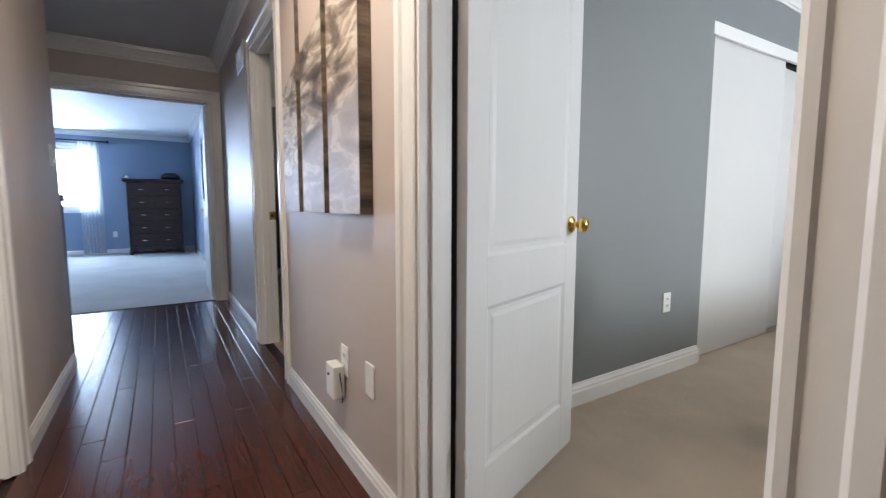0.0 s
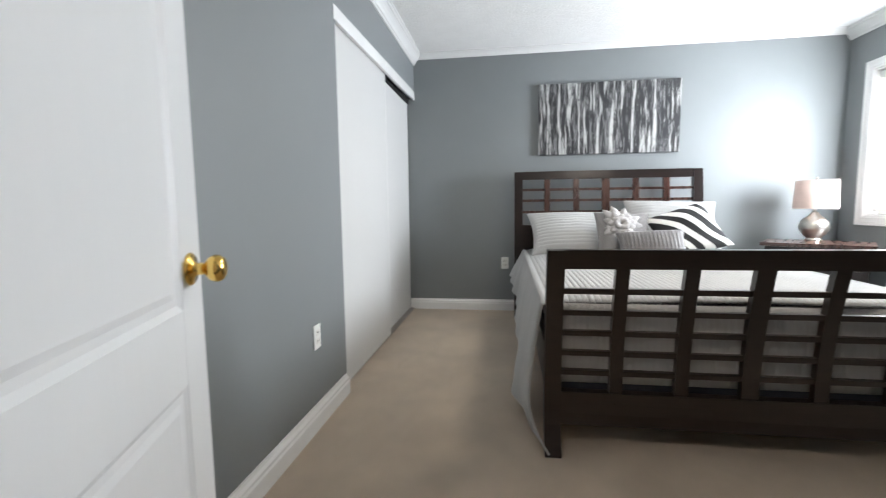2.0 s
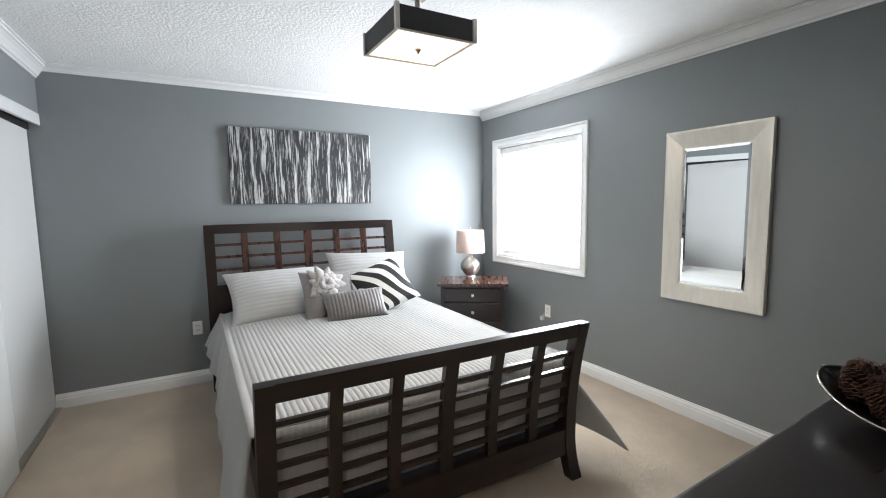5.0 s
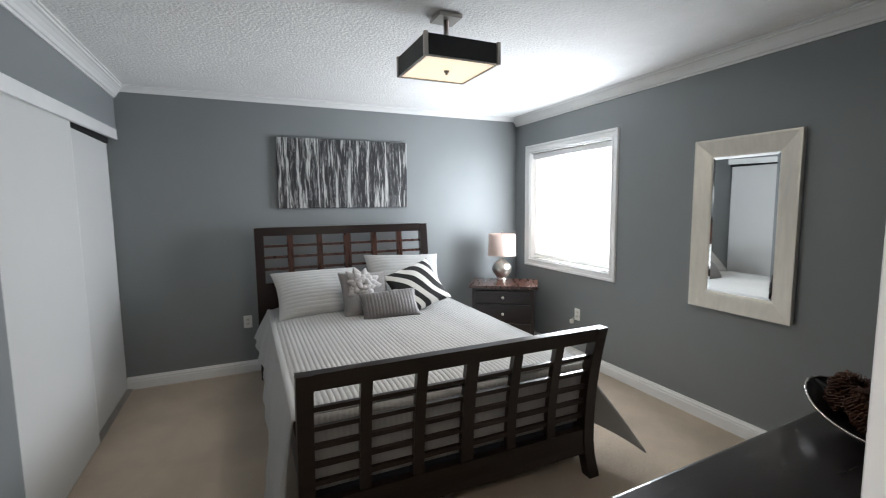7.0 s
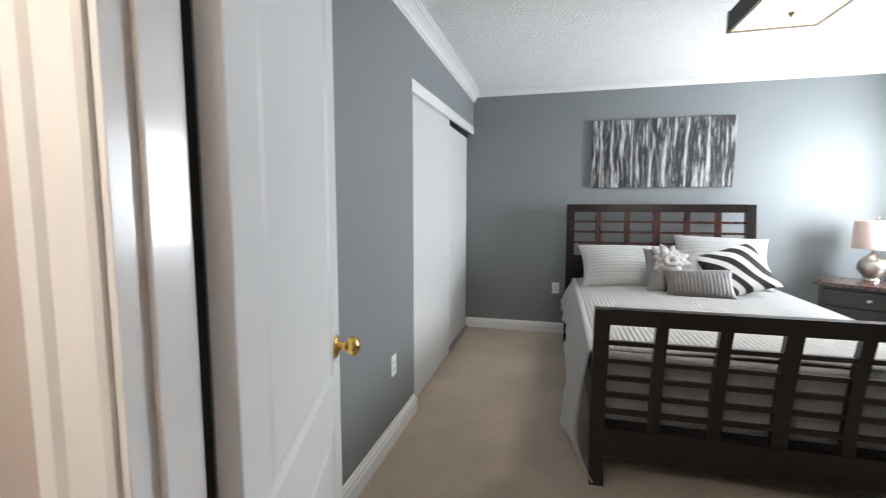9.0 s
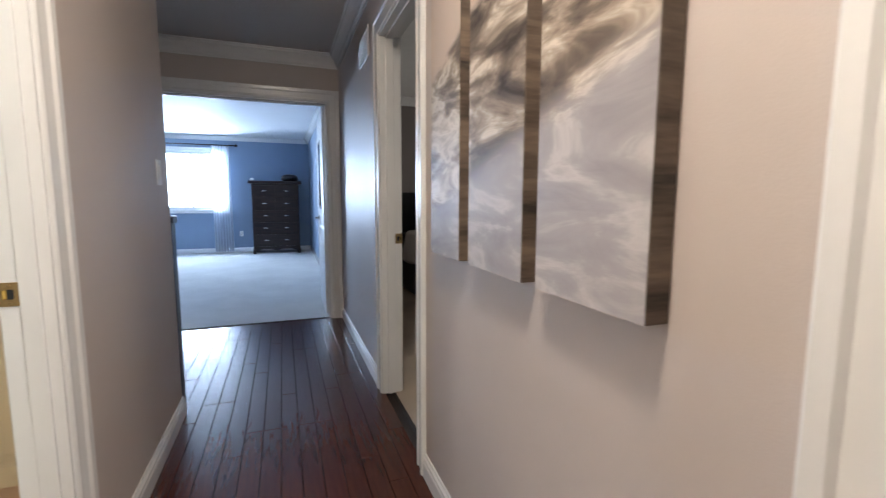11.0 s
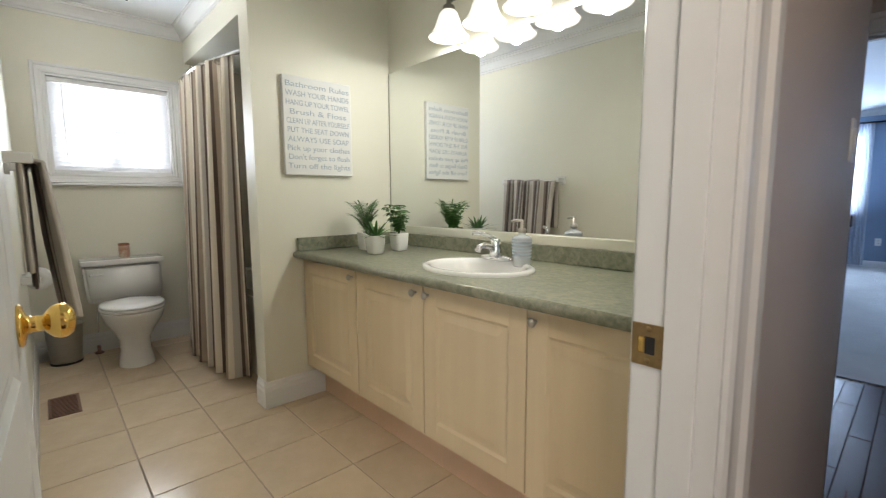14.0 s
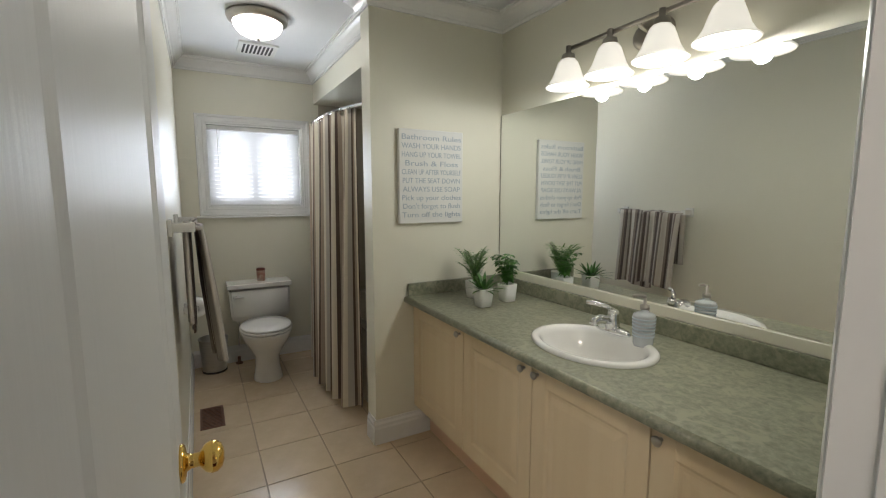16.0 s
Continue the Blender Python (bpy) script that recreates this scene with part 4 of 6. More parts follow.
def spread_point(u, v):
    """u runs from head (0) to foot (1), v across from the window side hem (0) to the closet side hem (1)."""
    x = 4.60 - u * 2.14
    zs, zn = 0.27 - 0.13 * u ** 2, 0.40 - 0.37 * u ** 1.1
    top, ys, yn = 0.640, -0.585, 0.985
    fs, fn = 0.05 + 0.22 * u ** 5, (0.075 + 0.07 * u ** 4 + 0.06 * (1 - u) ** 9) * (1 - 0.30 * max(0.0, (u - 0.90) / 0.10) ** 1.5)
    ls, lt, ln = 0.38, yn - ys, 0.44
    s = v * (ls + lt + ln)
    fold = 0.010 * math.sin(9 * x + 1.0) + 0.006 * math.sin(23 * x)
    r = 0.05
    if s < ls:
        q = 1 - s / ls
        y, z = ys - r * 0.4 - fs * q ** 1.1 - fold * q, top - r * (1 - (1 - min(1, q * 4)) ** 2) * 0.6 - (top - zs - r * 0.6) * q ** 1.15
    elif s < ls + lt:
        k = (s - ls) / lt
        y = ys + k * lt + (-r * 0.4 if k < 0.001 else 0)
        e = min(k, 1 - k)
        z = top + 0.018 * math.sin(math.pi * k) - 0.012 * math.exp(-((e / 0.03) ** 2))
        z += 0.0065 * (abs(math.sin(math.pi * y / RIB)) ** 0.6 - 0.5) + 0.004 * noise.noise((x * 2.2, y * 2.6, 0.3))
    else:
        q = (s - ls - lt) / ln
        y, z = yn + r * 0.4 + fn * q ** 0.9 + fold * q, top - r * (1 - (1 - min(1, q * 4)) ** 2) * 0.6 - (top - zn - r * 0.6) * q ** 1.15
    if u > 0.955:
        z -= 0.02 * ((u - 0.955) / 0.045) ** 2
    x += 0.02 * noise.noise((y * 3, z * 3, 7.0)) * (1 if u > 0.9 else 0)
    if s < ls:
        x -= 0.22 * max(0.0, (u - 0.86) / 0.14) ** 2 * (1 - s / ls) ** 1.3
    if s > ls + lt:
        q = (s - ls - lt) / ln
        x -= 0.13 * max(0.0, (u - 0.86) / 0.14) ** 2 * q ** 1.5
        y += 0.007 * q * math.sin(26 * x) - 0.11 * max(0.0, (u - 0.86) / 0.14) * max(0.0, (q - 0.62) / 0.38) ** 2
    return Vector((x, y, z))


spread = thing("bedspread", "pale grey ribbed cotton bedspread draped over the bed to the floor", "bedspread")
ob = part("cover", grid(bmesh.new(), 56, 540, spread_point), SPREAD, spread)
thicken(ob, 0.010, 0.0)


def foot_flap(u, v):
    y = -0.575 + 1.545 * v
    return Vector((2.452 + 0.004 * (abs(math.sin(math.pi * y / RIB)) ** 0.6) - 0.010 * math.sin(math.pi * u), y, 0.625 - u * 0.345))


ob = part("foot_fold", grid(bmesh.new(), 10, 260, foot_flap), SPREAD, spread)
thicken(ob, 0.008, 0.0)


def cushion(name, w, h, t, m, material, label, ribs=0.0, rib_axis=0, rib_depth=0.004, pinch=0.10):
    """A stuffed cushion lying in its own x-y plane, with pinched corners and seams."""
    c = thing(name, label, "pillow", m)
    for side in (1, -1):
        def f(u, v, side=side):
            a, b = 2 * u - 1, 2 * v - 1
            edge = (1 - a * a) * (1 - b * b)
            x = a * w / 2 * (1 - pinch * (1 - b * b) * abs(a) ** 4 * 0.9)
            y = b * h / 2 * (1 - pinch * (1 - a * a) * abs(b) ** 4 * 0.9)
            z = side * t / 2 * max(0.0, edge) ** 0.42
            if ribs:
                s = (x, y)[rib_axis]
                z += side * rib_depth * (abs(math.sin(math.pi * s / ribs)) ** 0.6 - 0.5) * min(1, 3 * edge)
            z += side * 0.006 * noise.noise((x * 9, y * 9, side * 3.0)) * min(1, 3 * edge)
            return Vector((x, y, z))
        nu = 120 if ribs and rib_axis == 0 else 36
        nv = 120 if ribs and rib_axis == 1 else 36
        part("front" if side > 0 else "back", grid(bmesh.new(), nu, nv, f), material, c)
    return c


def lean(x, y, z, yaw, tilt, roll=0):
    """A cushion standing on its lower edge, facing the foot of the bed; tilt is its lean back from upright."""
    return Matrix.Translation((x, y, z)) @ Euler((0, 0, radians(yaw))).to_matrix().to_4x4() @ Euler((0, radians(tilt), 0)).to_matrix().to_4x4() @ Matrix(((0, 0, -1, 0), (-1, 0, 0, 0), (0, 1, 0, 0), (0, 0, 0, 1))) @ Euler((0, 0, radians(roll))).to_matrix().to_4x4()


cushion("pillow_sham", 0.74, 0.50, 0.20, lean(4.33, 0.60, 0.80, 4, 48, 0), SHAM, "pale grey ribbed pillow sham leaning on the headboard", 0.034, 1)
cushion("pillow_sham", 0.72, 0.50, 0.20, lean(4.40, -0.18, 0.86, -6, 36, -2), SHAM, "pale grey ribbed pillow sham leaning on the headboard", 0.034, 1)
flower = cushion("flower_cushion", 0.42, 0.42, 0.15, lean(4.07, 0.27, 0.80, 5, 34, -3), GREY_FABRIC, "warm grey square cushion with a pale cloth flower")
petals = bmesh.new()
prng = random.Random(11)
for ring, (r0, cnt, up) in enumerate(((0.150, 13, 0.012), (0.105, 11, 0.020), (0.058, 8, 0.030))):
    for i in range(cnt):
        an = 2 * math.pi * (i + 0.5 * ring) / cnt + prng.uniform(-0.15, 0.15)
        ln = r0 * prng.uniform(0.85, 1.2)
        dirv, side = Vector((math.cos(an), math.sin(an), 0)), Vector((-math.sin(an), math.cos(an), 0))
        cx = Vector((-0.03, 0.06, 0.055 + 0.004 * ring))
        rows = []
        for j in range(5):
            k = j / 4
            wd = 0.040 * math.sin(math.pi * (0.15 + 0.8 * k)) * (1 + 0.2 * prng.random())
            c0 = cx + dirv * ln * k + Vector((0, 0, up * math.sin(2.4 * k)))
            rows.append([petals.verts.new(c0 - side * wd), petals.verts.new(c0 + Vector((0, 0, 0.006))), petals.verts.new(c0 + side * wd)])
        for ra, rb in zip(rows, rows[1:]):
            for k in range(2):
                petals.faces.new((ra[k], ra[k + 1], rb[k + 1], rb[k])).smooth = True
thicken(part("flower", petals, PETAL, flower, "pale ruffled cloth flower"), 0.003)
cushion("zebra_cushion", 0.44, 0.44, 0.15, lean(4.03, -0.165, 0.835, -14, 40, 24), ZEBRA, "black and white zebra-striped square cushion")
cushion("bolster_cushion", 0.47, 0.25, 0.13, lean(3.86, 0.13, 0.745, -6, 36, 3), GREY_SATIN, "small grey satin cushion with pleats", 0.026, 0, 0.005)

# picture over the bed
pic = thing("canvas_picture", "wide unframed canvas of black, grey and white bark streaks", "picture", Matrix.Translation((EX - 0.002, 0.229, 1.838)))
part("canvas", bx(-0.034, 0, -0.628, 0.628, -0.326, 0.326, 0.004), BARK, pic)

# framed mirror
mr = thing("wall_mirror", "upright mirror in a wide champagne silver frame on the wall", "mirror", Matrix.Translation((2.33, -1.758, 1.378)))
bm = bmesh.new()
ow, oh, iw, ih = 0.325, 0.57, 0.205, 0.45
rings = []
for f, (d, k) in zip(range(5), ((0.0, 0.0), (0.034, 0.0), (0.034, 0.10), (0.014, 0.9), (0.008, 1.0))):
    wv, hv = ow + (iw - ow) * k, oh + (ih - oh) * k
    rings.append([bm.verts.new((sx * wv, d, sz * hv)) for sx, sz in ((-1, -1), (1, -1), (1, 1), (-1, 1))])
for ra, rb in zip(rings, rings[1:]):
    for k in range(4):
        bm.faces.new((ra[k], ra[(k + 1) % 4], rb[(k + 1) % 4], rb[k]))
part("frame", bm, MIRROR_FRAME, mr, "champagne silver-leaf frame with sloping sides")
bm = bmesh.new()
rings = []
for d, k in ((0.0075, 0.0), (0.0105, 0.016)):
    rings.append([bm.verts.new((sx * (iw - k), d, sz * (ih - k))) for sx, sz in ((-1, -1), (1, -1), (1, 1), (-1, 1))])
for k in range(4):
    bm.faces.new((rings[0][k], rings[0][(k + 1) % 4], rings[1][(k + 1) % 4], rings[1][k]))
bm.faces.new(rings[1])
part("glass", bm, MIRROR, mr, "bevelled mirror glass")

# ceiling light
cl = thing("ceiling_light", "square black semi-flush ceiling light with a warm lit diffuser", "ceiling light", Matrix.Translation((2.71, 0.145, 0.015)))
part("canopy", bx(-0.065, 0.065, -0.065, 0.065, HB - 0.037, HB - 0.0155, 0.004), NICKEL, cl, "brushed nickel ceiling plate")
part("stem", tube(bmesh.new(), [(0, 0, 2.30), (0, 0, HB - 0.035)], 0.014, 12), NICKEL, cl)
for sx, sy in ((1, 0), (-1, 0), (0, 1), (0, -1)):
    q = 0.196
    b = bx(sx * q - 0.004, sx * q + 0.004, -q + 0.012, q - 0.012, 2.222, 2.318, 0.001) if sx else bx(-q + 0.012, q - 0.012, sy * q - 0.004, sy * q + 0.004, 2.222, 2.318, 0.001)
    part("side_panel", b, FIXTURE_CLOTH, cl)
for sx in (-1, 1):
    for sy in (-1, 1):
        part("corner_post", bx(sx * 0.196 - 0.010, sx * 0.196 + 0.010, sy * 0.196 - 0.010, sy * 0.196 + 0.010, 2.215, 2.324, 0.002), NICKEL, cl, "brushed nickel corner post")
part("diffuser", bx(-0.19, 0.19, -0.19, 0.19, 2.220, 2.228, 0.001), FIXTURE_GLASS, cl, "lit frosted glass diffuser")
for sx, sy in ((1, 0), (-1, 0), (0, 1), (0, -1)):
    part("diffuser_trim", bx(sx * 0.193 - 0.006, sx * 0.193 + 0.006, -0.186, 0.186, 2.214, 2.2215, 0.001) if sx else bx(-0.186, 0.186, sy * 0.193 - 0.006, sy * 0.193 + 0.006, 2.214, 2.2215, 0.001), NICKEL, cl, "thin nickel edge under the glass")
part("top_plate", bx(-0.19, 0.19, -0.19, 0.19, 2.296, 2.302, 0.001), NICKEL, cl)
part("finial", lathe(bmesh.new(), [(0, 2.196), (0.007, 2.199), (0.007, 2.206), (0.015, 2.212), (0.015, 2.219), (0, 2.219)], 16), NICKEL, cl, "small nickel finial")

# night stand in the corner, turned towards the room
NZ = 0.725
ns = thing("nightstand", "dark cherry nightstand with drawers standing cornerwise beside the bed", "nightstand",
           Matrix.Translation((4.40, -1.275, 0)) @ Euler((0, 0, radians(-35.5))).to_matrix().to_4x4())
part("tabletop", bx(-0.235, 0.235, -0.34, 0.34, NZ - 0.028, NZ, 0.007, 2), RED_WOOD, ns, "reddish polished top")
part("body", bx(-0.205, 0.215, -0.31, 0.31, 0.07, NZ - 0.029, 0.004), BED_WOOD, ns)
for z0, z1 in ((0.545, 0.675), (0.355, 0.535), (0.12, 0.345)):
    dr = part("drawer", bx(-0.222, -0.206, -0.275, 0.275, z0, z1, 0.004), BED_WOOD, ns)
    kz = (z0 + z1) / 2
    part("knob", lathe(bmesh.new(), [(0, 0), (0.006, 0), (0.006, 0.012), (0.014, 0.017), (0.015, 0.023), (0.009, 0.029), (0, 0.030)], 16,
                       Matrix.Translation((-0.222, 0, kz)) @ Euler((0, radians(-90), 0)).to_matrix().to_4x4()), NICKEL, dr, "round nickel knob")
for sy in (-0.285, 0.285):
    for sx in (-0.185, 0.19):
        part("leg", bx(sx - 0.02, sx + 0.02, sy - 0.02, sy + 0.02, 0, 0.072, 0.004), BED_WOOD, ns)

lampT = thing("table_lamp", "silver mercury-glass table lamp with a pinkish drum shade on the nightstand", "table lamp", Matrix.Translation((4.56, -1.345, NZ)))
part("base", lathe(bmesh.new(), [(0, 0), (0.058, 0), (0.060, 0.008), (0.048, 0.016), (0.05, 0.025), (0.075, 0.05), (0.098, 0.085), (0.103, 0.115), (0.095, 0.15), (0.070, 0.182), (0.040, 0.204), (0.026, 0.218), (0.024, 0.232), (0, 0.234)], 28), LAMP_CERAMIC, lampT, "round ribbed silver body")
part("neck", lathe(bmesh.new(), [(0, 0.232), (0.012, 0.232), (0.012, 0.30), (0, 0.30)], 12), NICKEL, lampT)
part("shade", lathe(bmesh.new(), [(0.150, 0.262), (0.140, 0.49), (0.137, 0.49), (0.147, 0.262), (0.150, 0.262)], 36), SHADE_CLOTH, lampT, "pinkish beige cloth drum shade")
part("finial", lathe(bmesh.new(), [(0, 0.475), (0.004, 0.475), (0.004, 0.50), (0.010, 0.507), (0.008, 0.516), (0, 0.52)], 12), NICKEL, lampT)

# long dresser along the door wall, with a bowl of pine cones
dz = 0.92
ds = thing("dresser", "long black-brown wooden dresser with a polished top", "dresser", Matrix.Translation((0.952, -0.328, 0)) @ Euler((0, 0, radians(2.4))).to_matrix().to_4x4())
part("tabletop", bx(-0.225, 0.275, -0.86, 0.86, dz - 0.032, dz, 0.007, 2), BLACK_WOOD, ds)
part("body", bx(-0.215, 0.225, -0.83, 0.83, 0.09, dz - 0.033, 0.004), BLACK_WOOD, ds)
for z0, z1 in ((0.66, 0.86), (0.40, 0.64), (0.12, 0.38)):
    for k in range(3):
        ya = -0.815 + k * 0.547
        dr = part("drawer", bx(0.2255, 0.243, ya, ya + 0.535, z0, z1, 0.005), BLACK_WOOD, ds)
        for kk in (0.14, 0.40):
            part("knob", lathe(bmesh.new(), [(0, 0), (0.006, 0), (0.006, 0.012), (0.015, 0.018), (0.012, 0.027), (0, 0.029)], 14,
                               Matrix.Translation((0.243, ya + kk, (z0 + z1) / 2)) @ Euler((0, radians(90), 0)).to_matrix().to_4x4()), NICKEL, dr)
for sy in (-0.79, 0.79):
    for sx in (-0.18, 0.19):
        part("leg", bx(sx - 0.03, sx + 0.03, sy - 0.03, sy + 0.03, 0, 0.092, 0.004), BLACK_WOOD, ds)

bowl_m = Matrix.Translation((0.965, -0.36, dz))
bw = thing("decorative_bowl", "shallow oval metal bowl with a thin bright rim on the dresser", "bowl", bowl_m)
def bowl_pt(u, v):
    an, k = 2 * math.pi * u, v
    r = 0.05 + 0.95 * k
    lift = 0.004 + 0.045 * k ** 2.2
    lift += 0.050 * k ** 3 * abs(math.cos(an)) ** 3
    return Vector((0.275 * r * math.cos(an), 0.205 * r * math.sin(an), lift))
ob = part("bowl", grid(bmesh.new(), 48, 10, bowl_pt), BLACK_WOOD, bw)
thicken(ob, 0.004, 1.0)
rimp = [bowl_pt(i / 48, 1.0) for i in range(49)]
part("rim", tube(bmesh.new(), rimp, 0.0032, 6), SILVER, bw, "thin bright silver rim")


def pine_cone(seed):
    r = random.Random(seed)
    bm = bmesh.new()
    lathe(bm, [(0, -0.04), (0.016, -0.03), (0.022, -0.005), (0.015, 0.025), (0, 0.04)], 10)
    for i in range(130):
        k = i / 130
        z = -0.040 + 0.082 * k
        rad = 0.036 * math.sin(math.pi * min(1, 0.16 + 0.86 * k)) + 0.004
        an = i * 2.39996 + r.uniform(-0.1, 0.1)
        d, s = Vector((math.cos(an), math.sin(an), 0)), Vector((-math.sin(an), math.cos(an), 0))
        up = Vector((0, 0, 0.25 + 0.9 * k))
        o = Vector((0, 0, z)) + d * rad * 0.35
        tip = o + (d + up * 0.55).normalized() * (0.019 + 0.006 * r.random())
        w = 0.0062
        a, b, c, e = o - s * w * 0.5, o + s * w * 0.5, tip + s * w, tip - s * w
        th = Vector((0, 0, 0.0022))
        vs = [bm.verts.new(v) for v in (a, b, c, e, e + th, c + th)]
        for f in ((0, 1, 2, 3), (3, 2, 5, 4), (0, 3, 4), (1, 5, 2), (0, 4, 5, 1)):
            bm.faces.new([vs[q] for q in f])
    return bm


cone_mesh = [mesh_of("pine_cone", pine_cone(k), CONE) for k in range(3)]
crng = random.Random(3)
for i in range(36):
    an, rad = crng.uniform(0, 6.28), crng.random() ** 0.6
    layer = 0 if i < 22 else 1
    if layer:
        rad *= 0.72
    ob = new("pine_cone", cone_mesh[i % 3])
    ob.matrix_world = bowl_m @ Matrix.Translation((0.215 * rad * math.cos(an), 0.145 * rad * math.sin(an), 0.062 + 0.046 * layer + 0.030 * rad * abs(math.cos(an)))) @ Euler((crng.uniform(0, 6), crng.uniform(0, 6), crng.uniform(0, 6))).to_matrix().to_4x4()
    tagged(ob, "small brown open pine cone heaped in the bowl", "pine cone", "pine cones in the bowl")


def outlet(name, m, label, kind="outlet", category="electrical outlet"):
    """A wall plate in its own x-z plane, facing -y."""
    o = thing(name, label, category, m)
    w, h = (0.036, 0.058)
    part("cover_plate", bx(-w, w, -0.006, 0, -h, h, 0.003, 2), PLASTIC, o)
    if kind == "outlet":
        for z in (-0.02, 0.02):
            s = part("socket", bx(-0.017, 0.017, -0.008, -0.0055, z - 0.014, z + 0.014, 0.002), IVORY, o)
            # dark bars paint the shadow in the pin slots
            for x in (-0.006, 0.006):
                part("slot", bx(x - 0.0012, x + 0.0012, -0.0085, -0.0075, z - 0.004, z + 0.006), DARK_SLOT, s)
    elif kind == "switch":
        part("toggle", bx(-0.016, 0.016, -0.010, -0.0055, -0.033, 0.033, 0.002), IVORY, o)
    return o


Rz = lambda a: Euler((0, 0, radians(a))).to_matrix().to_4x4()
outlet("wall_outlet", Matrix.Translation((2.497, NW - 0.0005, 0.43)), "white electrical outlet on the grey wall beside the closet")
outlet("wall_outlet", Matrix.Translation((EX - 0.0005, 1.172, 0.475)) @ Rz(-90), "white electrical outlet on the grey wall beside the bed")
outlet("wall_outlet", Matrix.Translation((3.84, -1.7595, 0.455)) @ Rz(180), "white electrical outlet under the bedroom window")
plug = thing("night_light", "small ivory plug hanging on a lead by the outlet", "plug", Matrix.Translation((3.90, -1.757, 0.375)))
part("body", bx(-0.016, 0.016, 0, 0.03, -0.02, 0.02, 0.005, 2), IVORY, plug)
part("lead", tube(bmesh.new(), [(0, 0.012, 0.015), (-0.015, 0.018, 0.035), (-0.04, 0.016, 0.05), (-0.058, 0.012, 0.062)], 0.0025, 6), IVORY, plug)
# ---- hall ----
for y0, y1 in ((1.92, 2.213), (2.272, 2.562), (2.632, 2.885)):
    c = thing("canvas_print", "tall canvas print of foaming sepia surf on the hall wall", "picture", group="three surf canvases")
    part("print", bx(0.5235, 0.5245, y0 + 0.0005, y1 - 0.0005, 0.9705, 1.8995), SURF, c)
    part("stretcher", bx(0.5248, 0.5695, y0, y1, 0.97, 1.90, 0.002), CANVAS_SIDE, c, "dark wrapped canvas edges")


def hall_plate(y, z, label):
    return outlet("wall_plate", Matrix.Translation((0.5695, y, z)) @ Rz(-90), label, "blank", "wall plate")


hall_plate(1.961, 0.408, "white blank wall plate low on the hall wall")
outlet("wall_outlet", Matrix.Translation((0.5695, 2.20, 0.405)) @ Rz(-90), "white electrical outlet low on the hall wall")
nl = thing("plug_in_alarm", "white plug-in alarm with a lead in the hall outlet", "alarm", Matrix.Translation((0.563, 2.245, 0.34)))
part("body", bx(-0.045, 0, -0.045, 0.045, -0.085, 0.045, 0.008, 2), PLASTIC, nl)
part("sensor", lathe(bmesh.new(), [(0, 0), (0.007, 0), (0.006, 0.003), (0, 0.003)], 12, Matrix.Translation((-0.045, 0.01, 0.005)) @ Euler((0, radians(-90), 0)).to_matrix().to_4x4()), DARK_SLOT, nl, "small dark sensor")
part("lead", tube(bmesh.new(), [(-0.02, -0.046, 0.02), (-0.018, -0.06, -0.03), (-0.015, -0.06, -0.08), (-0.012, -0.045, -0.10)], 0.003, 6), DARK_SLOT, nl, "dark thin lead")
outlet("light_switch", Matrix.Translation((-0.4945, 3.84, 1.27)) @ Rz(90), "white light switch at the end of the hall wall", "switch", "light switch")
vent = thing("wall_vent", "white louvred air vent high on the hall wall", "air vent", Matrix.Translation((0.5695, 4.37, 2.11)))
part("frame", bx(-0.008, 0, -0.16, 0.16, -0.09, 0.09, 0.003), WHITE_TRIM, vent)
for k in range(7):
    part("slat", bx(-0.012, -0.007, -0.14, 0.14, -0.07 + k * 0.021, -0.058 + k * 0.021, 0.001), WHITE_TRIM, vent)
# lamp out of view, inferred from warm light and glints; spot tuned by brightness
hl = thing("ceiling_light", "unseen round hall ceiling light inferred from warm light on the walls", "ceiling light", Matrix.Translation((0.035, 1.8, H)))
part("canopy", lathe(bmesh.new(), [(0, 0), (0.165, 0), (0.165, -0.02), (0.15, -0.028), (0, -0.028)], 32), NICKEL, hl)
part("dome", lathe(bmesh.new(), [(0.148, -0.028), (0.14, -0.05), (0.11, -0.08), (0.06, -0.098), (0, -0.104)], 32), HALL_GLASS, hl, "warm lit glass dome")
# guessed post, standing for a narrow dark strip behind the wall corner
np_ = thing("guessed_newel_post", "dark wooden post guessed for a narrow dark strip at the wall corner", "newel post", Matrix.Translation((-0.548, 4.115, 0)))
part("shaft", bx(-0.045, 0.045, -0.045, 0.045, 0, 1.02, 0.005), BED_WOOD, np_)
part("cap", bx(-0.055, 0.055, -0.055, 0.055, 1.02, 1.06, 0.008, 2), BED_WOOD, np_)


def strike(name, m, label):
    s = thing(name, label, "strike plate", m)
    part("plate", bx(-0.022, 0.020, -0.0025, 0, -0.029, 0.029, 0.0008), OLD_BRASS, s)
    # dark patch on the plate paints the shadow in the hole
    part("latch_hole", bx(-0.004, 0.009, -0.0030, -0.002, -0.012, 0.012), DARK_SLOT, s, "latch hole, its shadow painted as a dark patch")
    part("lip", bx(-0.013, -0.004, -0.0055, -0.002, -0.011, 0.011, 0.0015), BRASS, s, "bright curled lip")
    for z in (-0.022, 0.022):
        part("screw", lathe(bmesh.new(), [(0, 0), (0.004, 0), (0.003, 0.001), (0, 0.001)], 10, Matrix.Translation((0, -0.0025, z)) @ Euler((radians(90), 0, 0)).to_matrix().to_4x4()), OLD_BRASS, s)
    return s


strike("strike_plate", Matrix.Translation((-0.577, D3[1] - 0.0121, 0.922)), "worn brass strike plate on the bathroom door frame")
